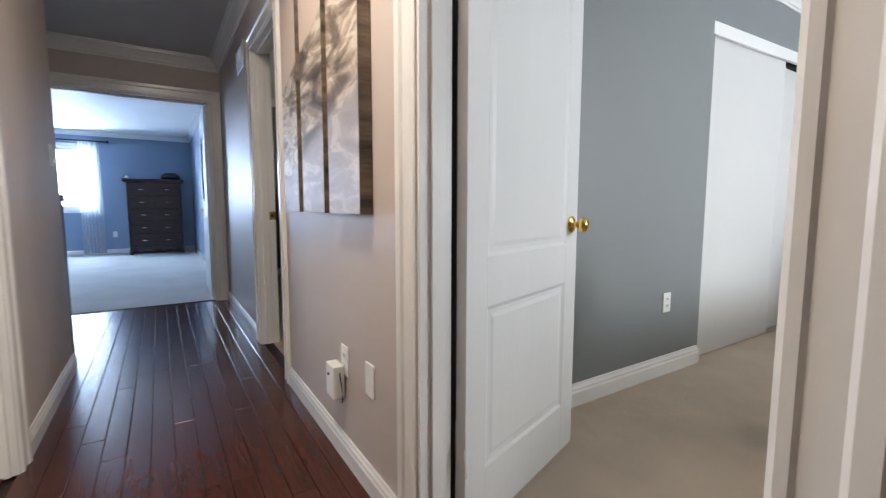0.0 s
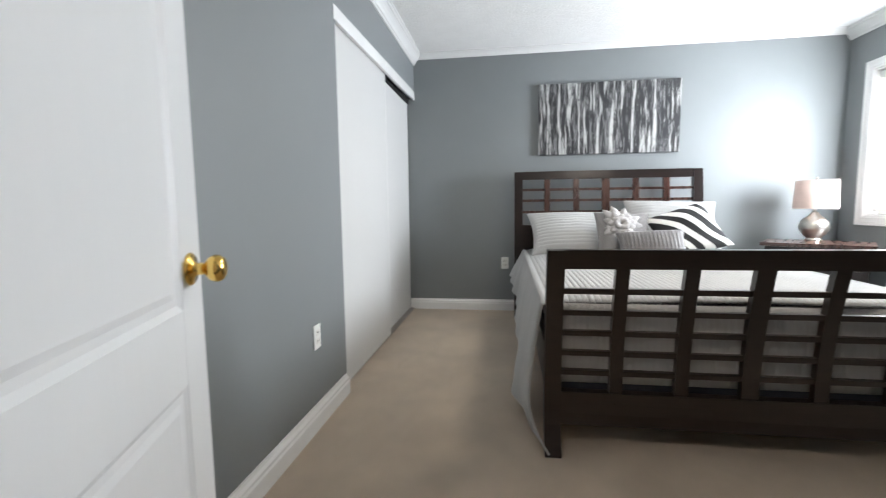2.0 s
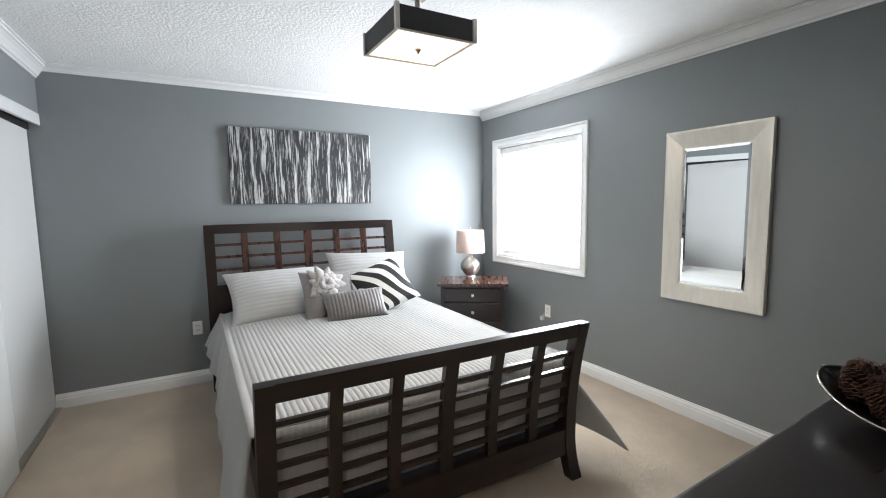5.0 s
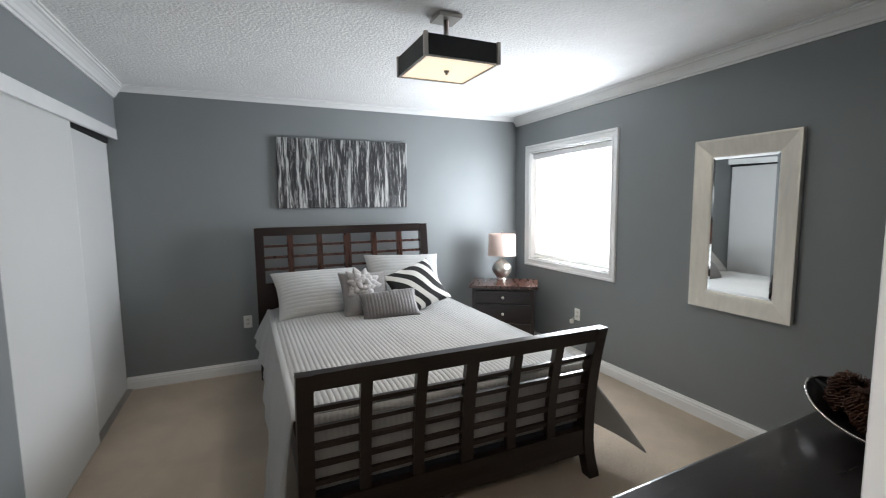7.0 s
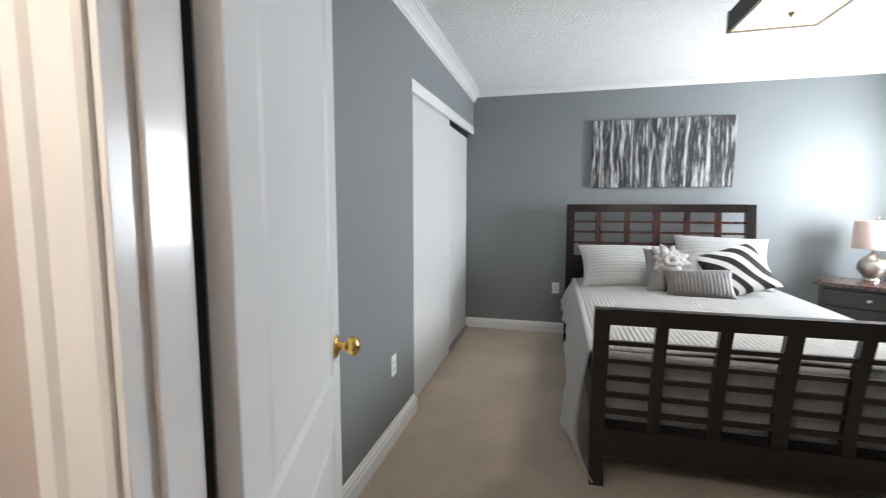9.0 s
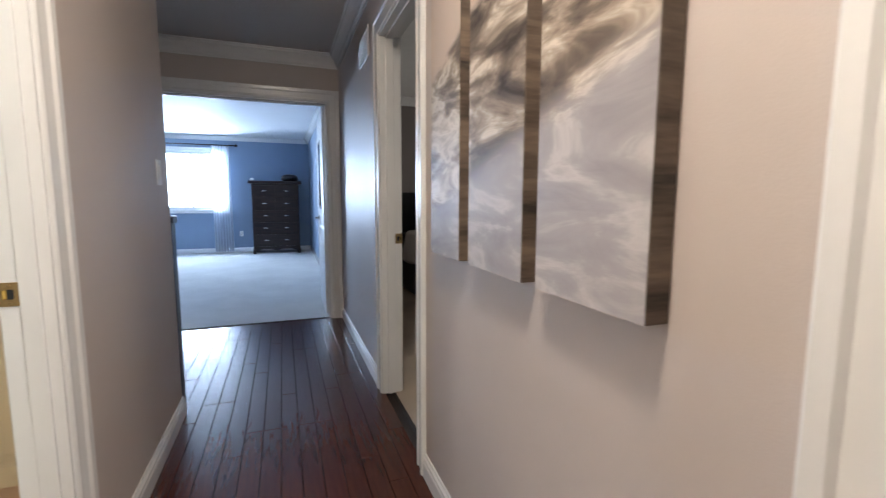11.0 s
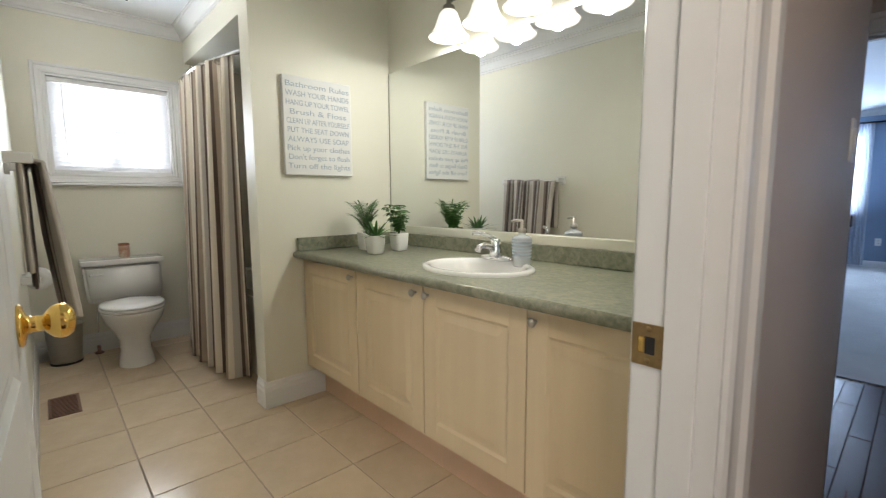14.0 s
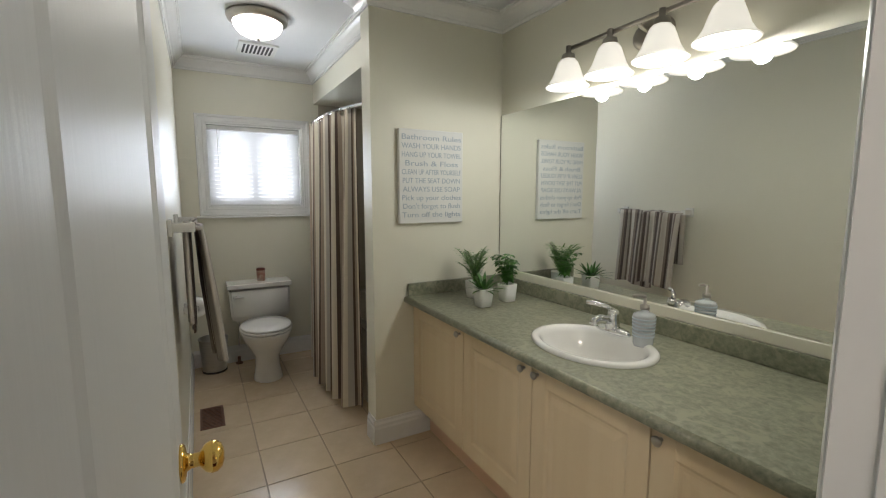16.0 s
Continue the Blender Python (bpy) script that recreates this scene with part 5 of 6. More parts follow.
strike("strike_plate", Matrix.Translation((0.668, D2[1] - 0.0121, 0.925)) @ Matrix.Diagonal((-1, 1, 1, 1)), "worn brass strike plate on the second bedroom's door frame")
stp = lambda y, lab: structure("trim_threshold", bx(0.622, 0.640, y[0] + 0.012, y[1] - 0.012, -0.004, 0.004, 0.001), SUBFLOOR, lab, "threshold")
stp(D1, "thin dark edge between hardwood and carpet")
stp(D2, "thin dark edge between hardwood and carpet at the second bedroom")
structure("trim_threshold_master", bx(OX[0] + 0.012, OX[1] - 0.012, 5.755, 5.772, -0.004, 0.006, 0.001), SUBFLOOR, "thin dark edge at the large bedroom's carpet", "threshold")
structure("trim_threshold_bathroom", bx(-0.56, -0.535, D3[0] + 0.012, D3[1] - 0.012, -0.004, 0.006, 0.001), HARDWOOD, "dark wooden bathroom threshold", "threshold")

# ---- large bedroom beyond the hall ----
win3, _ = window("window_3", "y", 11.85, 11.95, MASTER_WIN, "bright window of the large bedroom", 1.1)
rod = thing("curtain_rod", "dark metal curtain rod over the window", "curtain rod", Matrix.Translation((0, 11.77, 2.25)))
part("rod", tube(bmesh.new(), [(-2.6, 0, 0), (-0.86, 0, 0)], 0.013, 10), DRESSER_WOOD, rod)
part("finial", lathe(bmesh.new(), [(0, 0), (0.016, 0.005), (0.03, 0.03), (0.02, 0.06), (0, 0.065)], 14, Matrix.Translation((-0.86, 0, 0)) @ Euler((0, radians(90), 0)).to_matrix().to_4x4()), DRESSER_WOOD, rod)
part("bracket", bx(-0.99, -0.975, -0.01, 0.08, -0.03, 0.01, 0.002), DRESSER_WOOD, rod)
sc = thing("sheer_curtain", "white sheer curtain gathered at the side of the window", "curtain", Matrix.Translation((0, 11.77, 0)))
part("cloth", grid(bmesh.new(), 60, 8, lambda u, v: Vector((-1.30 + 0.34 * u + 0.03 * (1 - v) * (u - 0.5), 0.028 * math.sin(u * 2 * math.pi * 7) + 0.01 * math.sin(u * 31), 0.03 + 2.21 * v))), SHEER, sc)

td = thing("tall_dresser", "tall dark walnut chest of drawers with metal pulls", "chest of drawers", Matrix.Translation((-0.08, 11.56, 0)))
part("body", bx(-0.46, 0.46, -0.25, 0.27, 0.10, 1.46, 0.006), DRESSER_WOOD, td)
part("top", bx(-0.52, 0.52, -0.30, 0.28, 1.46, 1.52, 0.015, 2), DRESSER_WOOD, td)
apron = [(-0.46, 0.16), (-0.46, 0.06), (-0.36, 0.07), (-0.26, 0.11), (-0.12, 0.10), (0, 0.07), (0.12, 0.10), (0.26, 0.11), (0.36, 0.07), (0.46, 0.06), (0.46, 0.16)]
part("apron", prism(bmesh.new(), apron, lambda u, v, w: (u, -0.262 + w, v), 0.02), DRESSER_WOOD, td, "scalloped apron")
for sx in (-0.44, 0.44):
    for sy in (-0.24, 0.24):
        part("leg", bx(sx - 0.03, sx + 0.03, sy - 0.03, sy + 0.03, 0, 0.11, 0.006), DRESSER_WOOD, td)
for r in range(5):
    z0 = 0.17 + r * 0.255
    spans = ((-0.43, 0.43),) if r < 3 else ((-0.43, -0.005), (0.005, 0.43))
    for a, b in spans:
        dr = part("drawer", bx(a, b, -0.266, -0.249, z0, z0 + 0.235, 0.006), DRESSER_WOOD, td)
        for hx in ((-0.2, 0.2) if len(spans) == 1 else ((a + b) / 2,)):
            part("pull", tube(bmesh.new(), [(hx - 0.045, -0.266, z0 + 0.13), (hx - 0.04, -0.292, z0 + 0.12), (hx + 0.04, -0.292, z0 + 0.12), (hx + 0.045, -0.266, z0 + 0.13)], 0.009, 6), CHROME, dr, "bright metal pull")
hat = thing("dark_basket", "low dark round basket on top of the tall dresser", "basket", Matrix.Translation((0.215, 11.52, 1.52)))
part("body", lathe(bmesh.new(), [(0, 0), (0.15, 0), (0.175, 0.05), (0.165, 0.10), (0.12, 0.135), (0.05, 0.15), (0, 0.15)], 22), BLACK_WOOD, hat)
part("rim", lathe(bmesh.new(), [(0.172, 0.03), (0.19, 0.038), (0.172, 0.046), (0.172, 0.03)], 22), BLACK_WOOD, hat)
sj = thing("small_jar", "small white jar on top of the tall dresser", "jar", Matrix.Translation((-0.53, 11.5, 1.52)))
part("body", lathe(bmesh.new(), [(0, 0), (0.035, 0), (0.04, 0.03), (0.03, 0.06), (0, 0.065)], 16), POT, sj)
outlet("wall_outlet", Matrix.Translation((-0.80, 11.8495, 0.40)), "white electrical outlet on the far blue-grey wall")
dk = thing("door_mirror", "narrow dark-framed mirror hanging on the open white door", "mirror", Matrix.Translation((0.4485, 6.35, 1.40)))
part("frame", bx(-0.02, 0, -0.13, 0.13, -0.36, 0.36, 0.004), WHITE_TRIM, dk)
part("glass", bx(-0.0225, -0.0195, -0.10, 0.10, -0.33, 0.33), MIRROR, dk)

# ---- second bedroom, seen through its doorway ----
b2 = thing("dark_bed", "black upholstered bed with a tall tufted headboard", "bed", Matrix.Translation((2.20, 6.0, 0)))
part("headboard", bx(-0.80, 0.80, 1.04, 1.13, 0.05, 1.24, 0.03, 3), BLACK_CLOTH, b2, "black tufted headboard")
part("base", bx(-0.75, 0.75, -0.98, 1.04, 0.04, 0.42, 0.03, 2), BLACK_CLOTH, b2)
for sx in (-0.68, 0.68):
    for sy in (-0.9, 0.95):
        part("foot", bx(sx - 0.03, sx + 0.03, sy - 0.03, sy + 0.03, 0, 0.05, 0.004), BLACK_WOOD, b2)


def duvet_pt(u, v):
    s, r = u * 2.30, v * 2.05
    if s < 0.40:
        q = 1 - s / 0.40
        x, side = -0.77 - 0.07 * q, (0.30 + 0.04 * math.sin(9 * v)) * q
    elif s < 1.9:
        k = (s - 0.4) / 1.5
        x, side = -0.77 + 1.54 * k, -0.05 * math.sin(math.pi * k)
    else:
        q = (s - 1.9) / 0.4
        x, side = 0.77 + 0.05 * q, 0.32 * q
    if r < 0.55:
        f = 1 - r / 0.55
        y, end = -1.02 - 0.06 * f - 0.02 * f * math.sin(11 * x), (0.56 + 0.06 * math.sin(6 * x + 0.8)) * f
    else:
        y, end = -1.02 + r - 0.55, -0.05
    z = 0.775 - max(side, end) + 0.025 * noise.noise((x * 3, y * 3, 2.0))
    return Vector((2.20 + x, 6.0 + y, z))


solid("dark_mattress", bx(1.47, 2.93, 5.06, 7.02, 0.42, 0.72, 0.05, 3), BLACK_CLOTH, "black covered mattress on the second bed", "mattress")
dv = thing("rumpled_duvet", "rumpled white duvet hanging over the side of the dark bed", "duvet")
thicken(part("cover", grid(bmesh.new(), 60, 40, duvet_pt), DUVET, dv), 0.03, 0.0)


def throw_pt(u, v):
    w = 0.09 + 0.42 * v
    start = max(0.10, 0.33 - 0.75 * w)
    p = duvet_pt(start + (0.93 - start) * u, w)
    return Vector((p.x, p.y - 0.030, p.z + 0.026 + 0.008 * noise.noise((p.x * 9, p.y * 9, 4.0))))


bt = thing("black_throw", "glossy black satin throw lying across the white duvet", "throw")
thicken(part("cover", grid(bmesh.new(), 50, 30, throw_pt), BLACK_CLOTH, bt), 0.012, 1.0)
cushion("black_cushion", 0.6, 0.42, 0.18, Matrix.Translation((1.95, 6.78, 0.98)) @ Rz(90) @ lean(0, 0, 0, 0, 20), BLACK_CLOTH, "glossy black satin cushion leaning on the headboard")
cushion("black_cushion", 0.6, 0.42, 0.18, Matrix.Translation((2.55, 6.78, 0.98)) @ Rz(90) @ lean(0, 0, 0, 0, 20), BLACK_CLOTH, "glossy black satin cushion leaning on the headboard")
# window added out of view; its opening holds the fill lamp
win4, _ = window("added_window_4", "x", 3.5, 3.6, (4.85, 5.95, 0.92, 2.08), "unseen window added for the second bedroom's fill lamp", 1.0)
# ---- bathroom ----
CZ = 0.835
vx = [-2.647, -2.10, -1.615, -1.125, -0.60]
knobs = (-2.131, -1.660, -1.584, -1.094)
for i in range(4):
    a, b = vx[i], vx[i + 1]
    cab = thing("vanity_cabinet", "pale maple laminate vanity cabinet with a raised-panel door", "vanity cabinet", Matrix.Translation((a, 3.25, 0)), "vanity cabinets")
    w = b - a
    bm = bx(0, w, 0.004, 0.585, 0.175, 0.66)
    box(bm, 0, w, 0.004, 0.022, 0.66, CZ - 0.036)
    part("body", bm, VANITY, cab)
    dmesh = bmesh.new()
    frame_bits = []
    z0, z1, fr = 0.185, CZ - 0.045, 0.072
    for q in ((0.003, fr, z0, z1), (w - fr, w - 0.003, z0, z1), (fr, w - fr, z0, z0 + fr), (fr, w - fr, z1 - fr, z1)):
        frame_bits.append(("stile" if q[3] - q[2] > 0.3 else "rail", bx(q[0], q[1], -0.016, 0.002, q[2], q[3], 0.0008)))
    a0, a1, c0, c1 = fr, w - fr, z0 + fr, z1 - fr
    rings = []
    for k, y in ((0.0, -0.0155), (0.010, -0.0105), (0.020, -0.0105), (0.046, -0.0150)):
        rings.append([dmesh.verts.new(v) for v in ((a0 + k, y, c0 + k), (a1 - k, y, c0 + k), (a1 - k, y, c1 - k), (a0 + k, y, c1 - k))])
    for ra, rb in zip(rings, rings[1:]):
        for k in range(4):
            dmesh.faces.new((ra[k], ra[(k + 1) % 4], rb[(k + 1) % 4], rb[k]))
    dmesh.faces.new(rings[-1])
    dd = part("door", dmesh, VANITY, cab)
    for nm, fb in frame_bits:
        part(nm, fb, VANITY, dd)
    part("knob", lathe(bmesh.new(), [(0, 0), (0.006, 0), (0.006, 0.012), (0.014, 0.018), (0.015, 0.024), (0.009, 0.030), (0, 0.031)], 18,
                       Matrix.Translation((knobs[i] - a, -0.016, 0.755)) @ Euler((radians(90), 0, 0)).to_matrix().to_4x4()), NICKEL, dd, "round nickel knob")
    part("toe_kick", bx(0, w, 0.085, 0.10, 0.0, 0.175), KICK, cab, "pinkish toe kick")

SX, SY2 = -1.56, 3.475
top = thing("vanity_worktop", "green stone-patterned laminate worktop with a raised back edge", "worktop", Matrix.Identity(4))
bm = bmesh.new()
# slab with an oval cut-out, built as a ring of quads round the hole
N = 48
xa, xb, ya, yb = -2.648, -0.597, 3.195, NY - 0.002
inner, outer = [], []
for k in range(N):
    an = 2 * math.pi * k / N
    ca, sa = math.cos(an), math.sin(an)
    inner.append((SX + 0.222 * ca, SY2 + 0.172 * sa))
    tx = ((xb - SX) / ca) if ca > 1e-9 else ((xa - SX) / ca) if ca < -1e-9 else 1e9
    ty = ((yb - SY2) / sa) if sa > 1e-9 else ((ya - SY2) / sa) if sa < -1e-9 else 1e9
    q = min(tx, ty)
    outer.append((SX + q * ca, SY2 + q * sa))
for cx, cy in ((xa, ya), (xb, ya), (xb, yb), (xa, yb)):
    j = min(range(N), key=lambda q: (outer[q][0] - cx) ** 2 + (outer[q][1] - cy) ** 2)
    outer[j] = (cx, cy)
for z, flip in ((CZ, False), (CZ - 0.036, True)):
    vi = [bm.verts.new((*p, z)) for p in inner]
    vo = [bm.verts.new((*p, z)) for p in outer]
    for k in range(N):
        bm.faces.new((vi[k], vo[k], vo[(k + 1) % N], vi[(k + 1) % N]))
    if not flip:
        ti, to = vi, vo
    else:
        for k in range(N):
            bm.faces.new((to[k], vo[k], vo[(k + 1) % N], to[(k + 1) % N]))
            bm.faces.new((ti[k], ti[(k + 1) % N], vi[(k + 1) % N], vi[k]))
part("slab", bm, COUNTER, top)
part("front_edge", tube(bmesh.new(), [(xa, 3.193, CZ - 0.018), (xb, 3.193, CZ - 0.018)], 0.018, 14), COUNTER, top, "rounded front edge")
part("backsplash", bx(xa, xb, NY - 0.028, NY - 0.002, CZ + 0.0005, CZ + 0.074, 0.006, 2), COUNTER, top, "raised back edge")
part("side_splash", bx(-2.648, -2.626, 3.20, NY - 0.029, CZ + 0.0005, CZ + 0.074, 0.006, 2), COUNTER, top, "raised side edge")
structure("trim_mirror_ledge", bx(-2.648, -0.597, NY - 0.016, NY - 0.001, CZ + 0.0745, CZ + 0.1195, 0.003), CREAM_WALL, "cream painted ledge under the mirror", "trim")

sink = thing("washbasin", "white oval porcelain washbasin set into the worktop", "washbasin", Matrix.Translation((SX, SY2, CZ)))
part("basin", lathe(bmesh.new(), [(0.252, 0.0), (0.254, 0.008), (0.245, 0.015), (0.228, 0.016), (0.214, 0.010), (0.205, -0.01), (0.185, -0.07), (0.14, -0.12), (0.07, -0.142), (0.02, -0.145), (0, -0.145)], 56, sy=0.80), PORCELAIN, sink)
part("drain", lathe(bmesh.new(), [(0, -0.142), (0.022, -0.1425), (0.022, -0.1445), (0, -0.1445)], 18), CHROME, sink)

fx, fy = -1.60, 3.64
fc = thing("faucet", "chrome single-lever faucet with a swept spout on the basin", "faucet", Matrix.Translation((fx, fy, CZ + 0.014)))
bm = lathe(bmesh.new(), [(0, 0), (0.085, 0), (0.088, 0.006), (0.080, 0.016), (0.05, 0.022), (0, 0.024)], 28, sy=0.34)
part("base", bm, CHROME, fc)
part("body", lathe(bmesh.new(), [(0, 0.015), (0.030, 0.015), (0.026, 0.04), (0.022, 0.065), (0.024, 0.08), (0.018, 0.092), (0, 0.095)], 22), CHROME, fc)
part("spout", tube(bmesh.new(), [(0, -0.005, 0.035), (0, -0.04, 0.062), (0, -0.075, 0.070), (0, -0.108, 0.064), (0, -0.118, 0.048)], 0.0135, 12), CHROME, fc)
lv = bmesh.new()
tube(lv, [(0, 0.0, 0.090), (-0.015, -0.03, 0.108), (-0.045, -0.062, 0.118), (-0.07, -0.078, 0.118)], 0.0095, 10)
part("lever", lv, CHROME, fc)

sp = thing("soap_dispenser", "clear glass soap dispenser with grey stripes and a metal pump", "soap dispenser", Matrix.Translation((-1.455, 3.635, CZ)))
part("bottle", lathe(bmesh.new(), [(0, 0.002), (0.034, 0.002), (0.036, 0.008), (0.041, 0.115), (0.040, 0.122), (0.030, 0.128), (0.014, 0.134), (0.014, 0.142), (0, 0.142)], 28), SOAP_GLASS, sp)
for k in range(6):
    z = 0.040 + k * 0.013
    r = 0.0365 + 0.005 * (z - 0.008) / 0.107
    part("stripe", lathe(bmesh.new(), [(r, z), (r + 0.0012, z), (r + 0.0012, z + 0.006), (r, z + 0.006), (r, z)], 28), SIGN_INK, sp, "slate-coloured printed stripe")
part("collar", lathe(bmesh.new(), [(0, 0.142), (0.017, 0.142), (0.017, 0.158), (0.006, 0.162), (0.006, 0.19), (0, 0.19)], 18), NICKEL, sp, "metal pump collar")
part("nozzle", tube(bmesh.new(), [(0.004, 0, 0.19), (-0.02, -0.008, 0.192), (-0.042, -0.016, 0.186)], 0.006, 8), NICKEL, sp, "metal pump nozzle")


def leaf_blade(bm, p, d, length, width, droop):
    side = d.cross(Vector((0, 0, 1)))
    side = side.normalized() if side.length > 1e-4 else Vector((1, 0, 0))
    rows = []
    for j in range(5):
        k = j / 4
        w = width * (math.sin(math.pi * min(1, 0.12 + 0.86 * k)) ** 0.8)
        c = p + d * length * k + Vector((0, 0, -droop * k * k * length))
        rows.append((bm.verts.new(c - side * w), bm.verts.new(c + Vector((0, 0, 0.15 * w))), bm.verts.new(c + side * w)))
    for a, b in zip(rows, rows[1:]):
        for q in range(2):
            bm.faces.new((a[q], a[q + 1], b[q + 1], b[q])).smooth = True


def pot_plant(x, y, kind, seed, height, label):
    r = random.Random(seed)
    t = thing("potted_plant", label, "potted plant", Matrix.Translation((x, y, CZ)), "three potted plants")
    bm = bmesh.new()
    # rounded square pot
    rings = []
    for hw, z in ((0.030, 0.0), (0.036, 0.004), (0.041, 0.05), (0.0435, 0.092), (0.0425, 0.096), (0.038, 0.096), (0.036, 0.080)):
        ring = []
        for k in range(24):
            an = 2 * math.pi * k / 24
            ca, sa = math.cos(an), math.sin(an)
            ring.append(bm.verts.new((hw * math.copysign(abs(ca) ** 0.42, ca), hw * math.copysign(abs(sa) ** 0.42, sa), z)))
        rings.append(ring)
    for a, b in zip(rings, rings[1:]):
        for k in range(24):
            bm.faces.new((a[k], a[(k + 1) % 24], b[(k + 1) % 24], b[k])).smooth = True
    bm.faces.new(rings[0])
    part("pot", bm, POT, t, "white glazed square pot")
    part("soil", lathe(bmesh.new(), [(0, 0.081), (0.037, 0.080), (0.037, 0.075), (0, 0.075)], 16), SOIL, t)
    stems, leaves = bmesh.new(), bmesh.new()
    if kind == "palm":
        for i in range(20):
            an = i * 2.4 + r.uniform(-0.3, 0.3)
            out = r.uniform(0.15, 0.62)
            top_h = height * r.uniform(0.55, 1.0)
            pts = []
            for j in range(7):
                k = j / 6
                pts.append(Vector((math.cos(an) * out * top_h * k ** 1.5, math.sin(an) * out * top_h * k ** 1.5, 0.08 + top_h * (k - 0.18 * k ** 3))))
            tube(stems, pts, 0.0013, 4)
            for j in range(2, 7):
                d0 = (pts[j] - pts[j - 1]).normalized()
                for s in (-1, 1):
                    side = Vector((-math.sin(an), math.cos(an), 0)) * s
                    for off in (0.0, 0.5):
                        leaf_blade(leaves, pts[j] - (pts[j] - pts[j - 1]) * off, (d0 * 0.55 + side * 0.9 + Vector((0, 0, 0.15))).normalized(), r.uniform(0.036, 0.058), 0.0050, 0.35)
            leaf_blade(leaves, pts[-1], (pts[-1] - pts[-2]).normalized(), 0.05, 0.004, 0.3)
    elif kind == "bushy":
        for i in range(24):
            an = i * 2.4
            out, top_h = r.uniform(0.1, 0.5), height * r.uniform(0.45, 1.0)
            pts = [Vector((math.cos(an) * out * top_h * (j / 5) ** 1.4, math.sin(an) * out * top_h * (j / 5) ** 1.4, 0.08 + top_h * j / 5)) for j in range(6)]
            tube(stems, pts, 0.0013, 4)
            for j in range(2, 6):
                for q in range(4):
                    aa = q * 1.57 + j + r.uniform(-0.4, 0.4)
                    leaf_blade(leaves, pts[j], Vector((math.cos(aa), math.sin(aa), 0.25)).normalized(), r.uniform(0.026, 0.042), r.uniform(0.008, 0.011), 0.5)
    else:
        for i in range(34):
            an = i * 2.4
            el = r.uniform(0.35, 1.35)
            leaf_blade(leaves, Vector((0.008 * math.cos(an), 0.008 * math.sin(an), 0.08)), Vector((math.cos(an) * math.cos(el), math.sin(an) * math.cos(el), math.sin(el))), height * r.uniform(0.7, 1.1), 0.0085, 0.28)
        tube(stems, [(0, 0, 0.075), (0, 0, 0.095)], 0.004, 6)
    part("stems", stems, LEAF, t)
    part("leaves", leaves, LEAF_PALE if kind == "palm" else LEAF, t, "thin green leaves")


pot_plant(-2.44, 3.515, "palm", 1, 0.225, "feathery green palm in a white square pot on the worktop")
pot_plant(-2.25, 3.445, "spiky", 5, 0.135, "low spiky green plant in a white square pot on the worktop")
pot_plant(-2.285, 3.625, "bushy", 9, 0.18, "small bushy green plant in a white square pot on the worktop")

# large frameless mirror
bmr = thing("vanity_mirror", "wide frameless mirror glued to the wall behind the vanity", "mirror", Matrix.Translation((0, NY - 0.001, 0)))
part("glass", bx(-2.642, -0.66, -0.006, 0, 0.956, 1.883, 0.0015), MIRROR, bmr)
# strip added to paint the dark line that the bevelled edge shows
part("edge_strip", bx(-2.6465, -2.6425, -0.008, 0, 0.956, 1.883, 0.001), NICKEL, bmr, "thin grey strip drawn for the dark line of the bevelled edge")

# vanity light
vl = thing("vanity_light", "brushed nickel bath bar with four lit white glass bell shades", "wall light", Matrix.Translation((-1.63, NY - 0.001, 2.05)))
part("backplate", lathe(bmesh.new(), [(0, 0), (0.062, 0), (0.064, 0.006), (0.055, 0.014), (0.045, 0.018), (0, 0.019)], 32, Euler((radians(90), 0, 0)).to_matrix().to_4x4(), sx=1.5), NICKEL, vl)
part("arm", tube(bmesh.new(), [(0, -0.015, 0), (0, -0.07, 0.01), (0, -0.105, 0.025)], 0.009, 10), NICKEL, vl)
part("bar", tube(bmesh.new(), [(-0.375, -0.105, 0.025), (0.375, -0.105, 0.025)], 0.0095, 12), NICKEL, vl)
for k in range(4):
    x = -0.3525 + 0.235 * k
    part("socket", lathe(bmesh.new(), [(0, 0.03), (0.012, 0.028), (0.012, -0.002), (0.028, -0.010), (0.033, -0.035), (0.030, -0.040), (0, -0.040)], 20, Matrix.Translation((x, -0.118, 0.005))), NICKEL, vl, "brushed nickel lamp socket")
    part("shade", lathe(bmesh.new(), [(0.030, -0.030), (0.044, -0.046), (0.056, -0.078), (0.067, -0.110), (0.084, -0.140), (0.099, -0.153), (0.097, -0.157), (0.081, -0.144), (0.064, -0.112), (0.053, -0.079), (0.041, -0.048), (0.028, -0.034)], 32, Matrix.Translation((x, -0.118, 0.005))), SHADE_GLASS, vl, "lit white glass bell shade")

# sign with lettering
sign = thing("wall_sign", "white canvas sign with slate-blue bathroom rules", "sign", Matrix.Translation((-2.649, 3.346, 1.504)))
part("board", bx(0, 0.028, -0.200, 0.200, -0.256, 0.256, 0.003), SIGN_WHITE, sign)
LINES = [("Bathroom Rules", 0.37), ("WASH YOUR " + "HAN" + "DS", 0.37), ("HANG UP YOUR TOWEL", 0.37), ("Brush & Floss", 0.33), ("CLEAN UP AFTER YOURSELF", 0.37),
         ("PUT THE SEAT DOWN", 0.36), ("ALWAYS USE SOAP", 0.36), ("Pick up your clothes", 0.37), ("Don't forget to flush", 0.36), ("Turn off the lights", 0.37)]
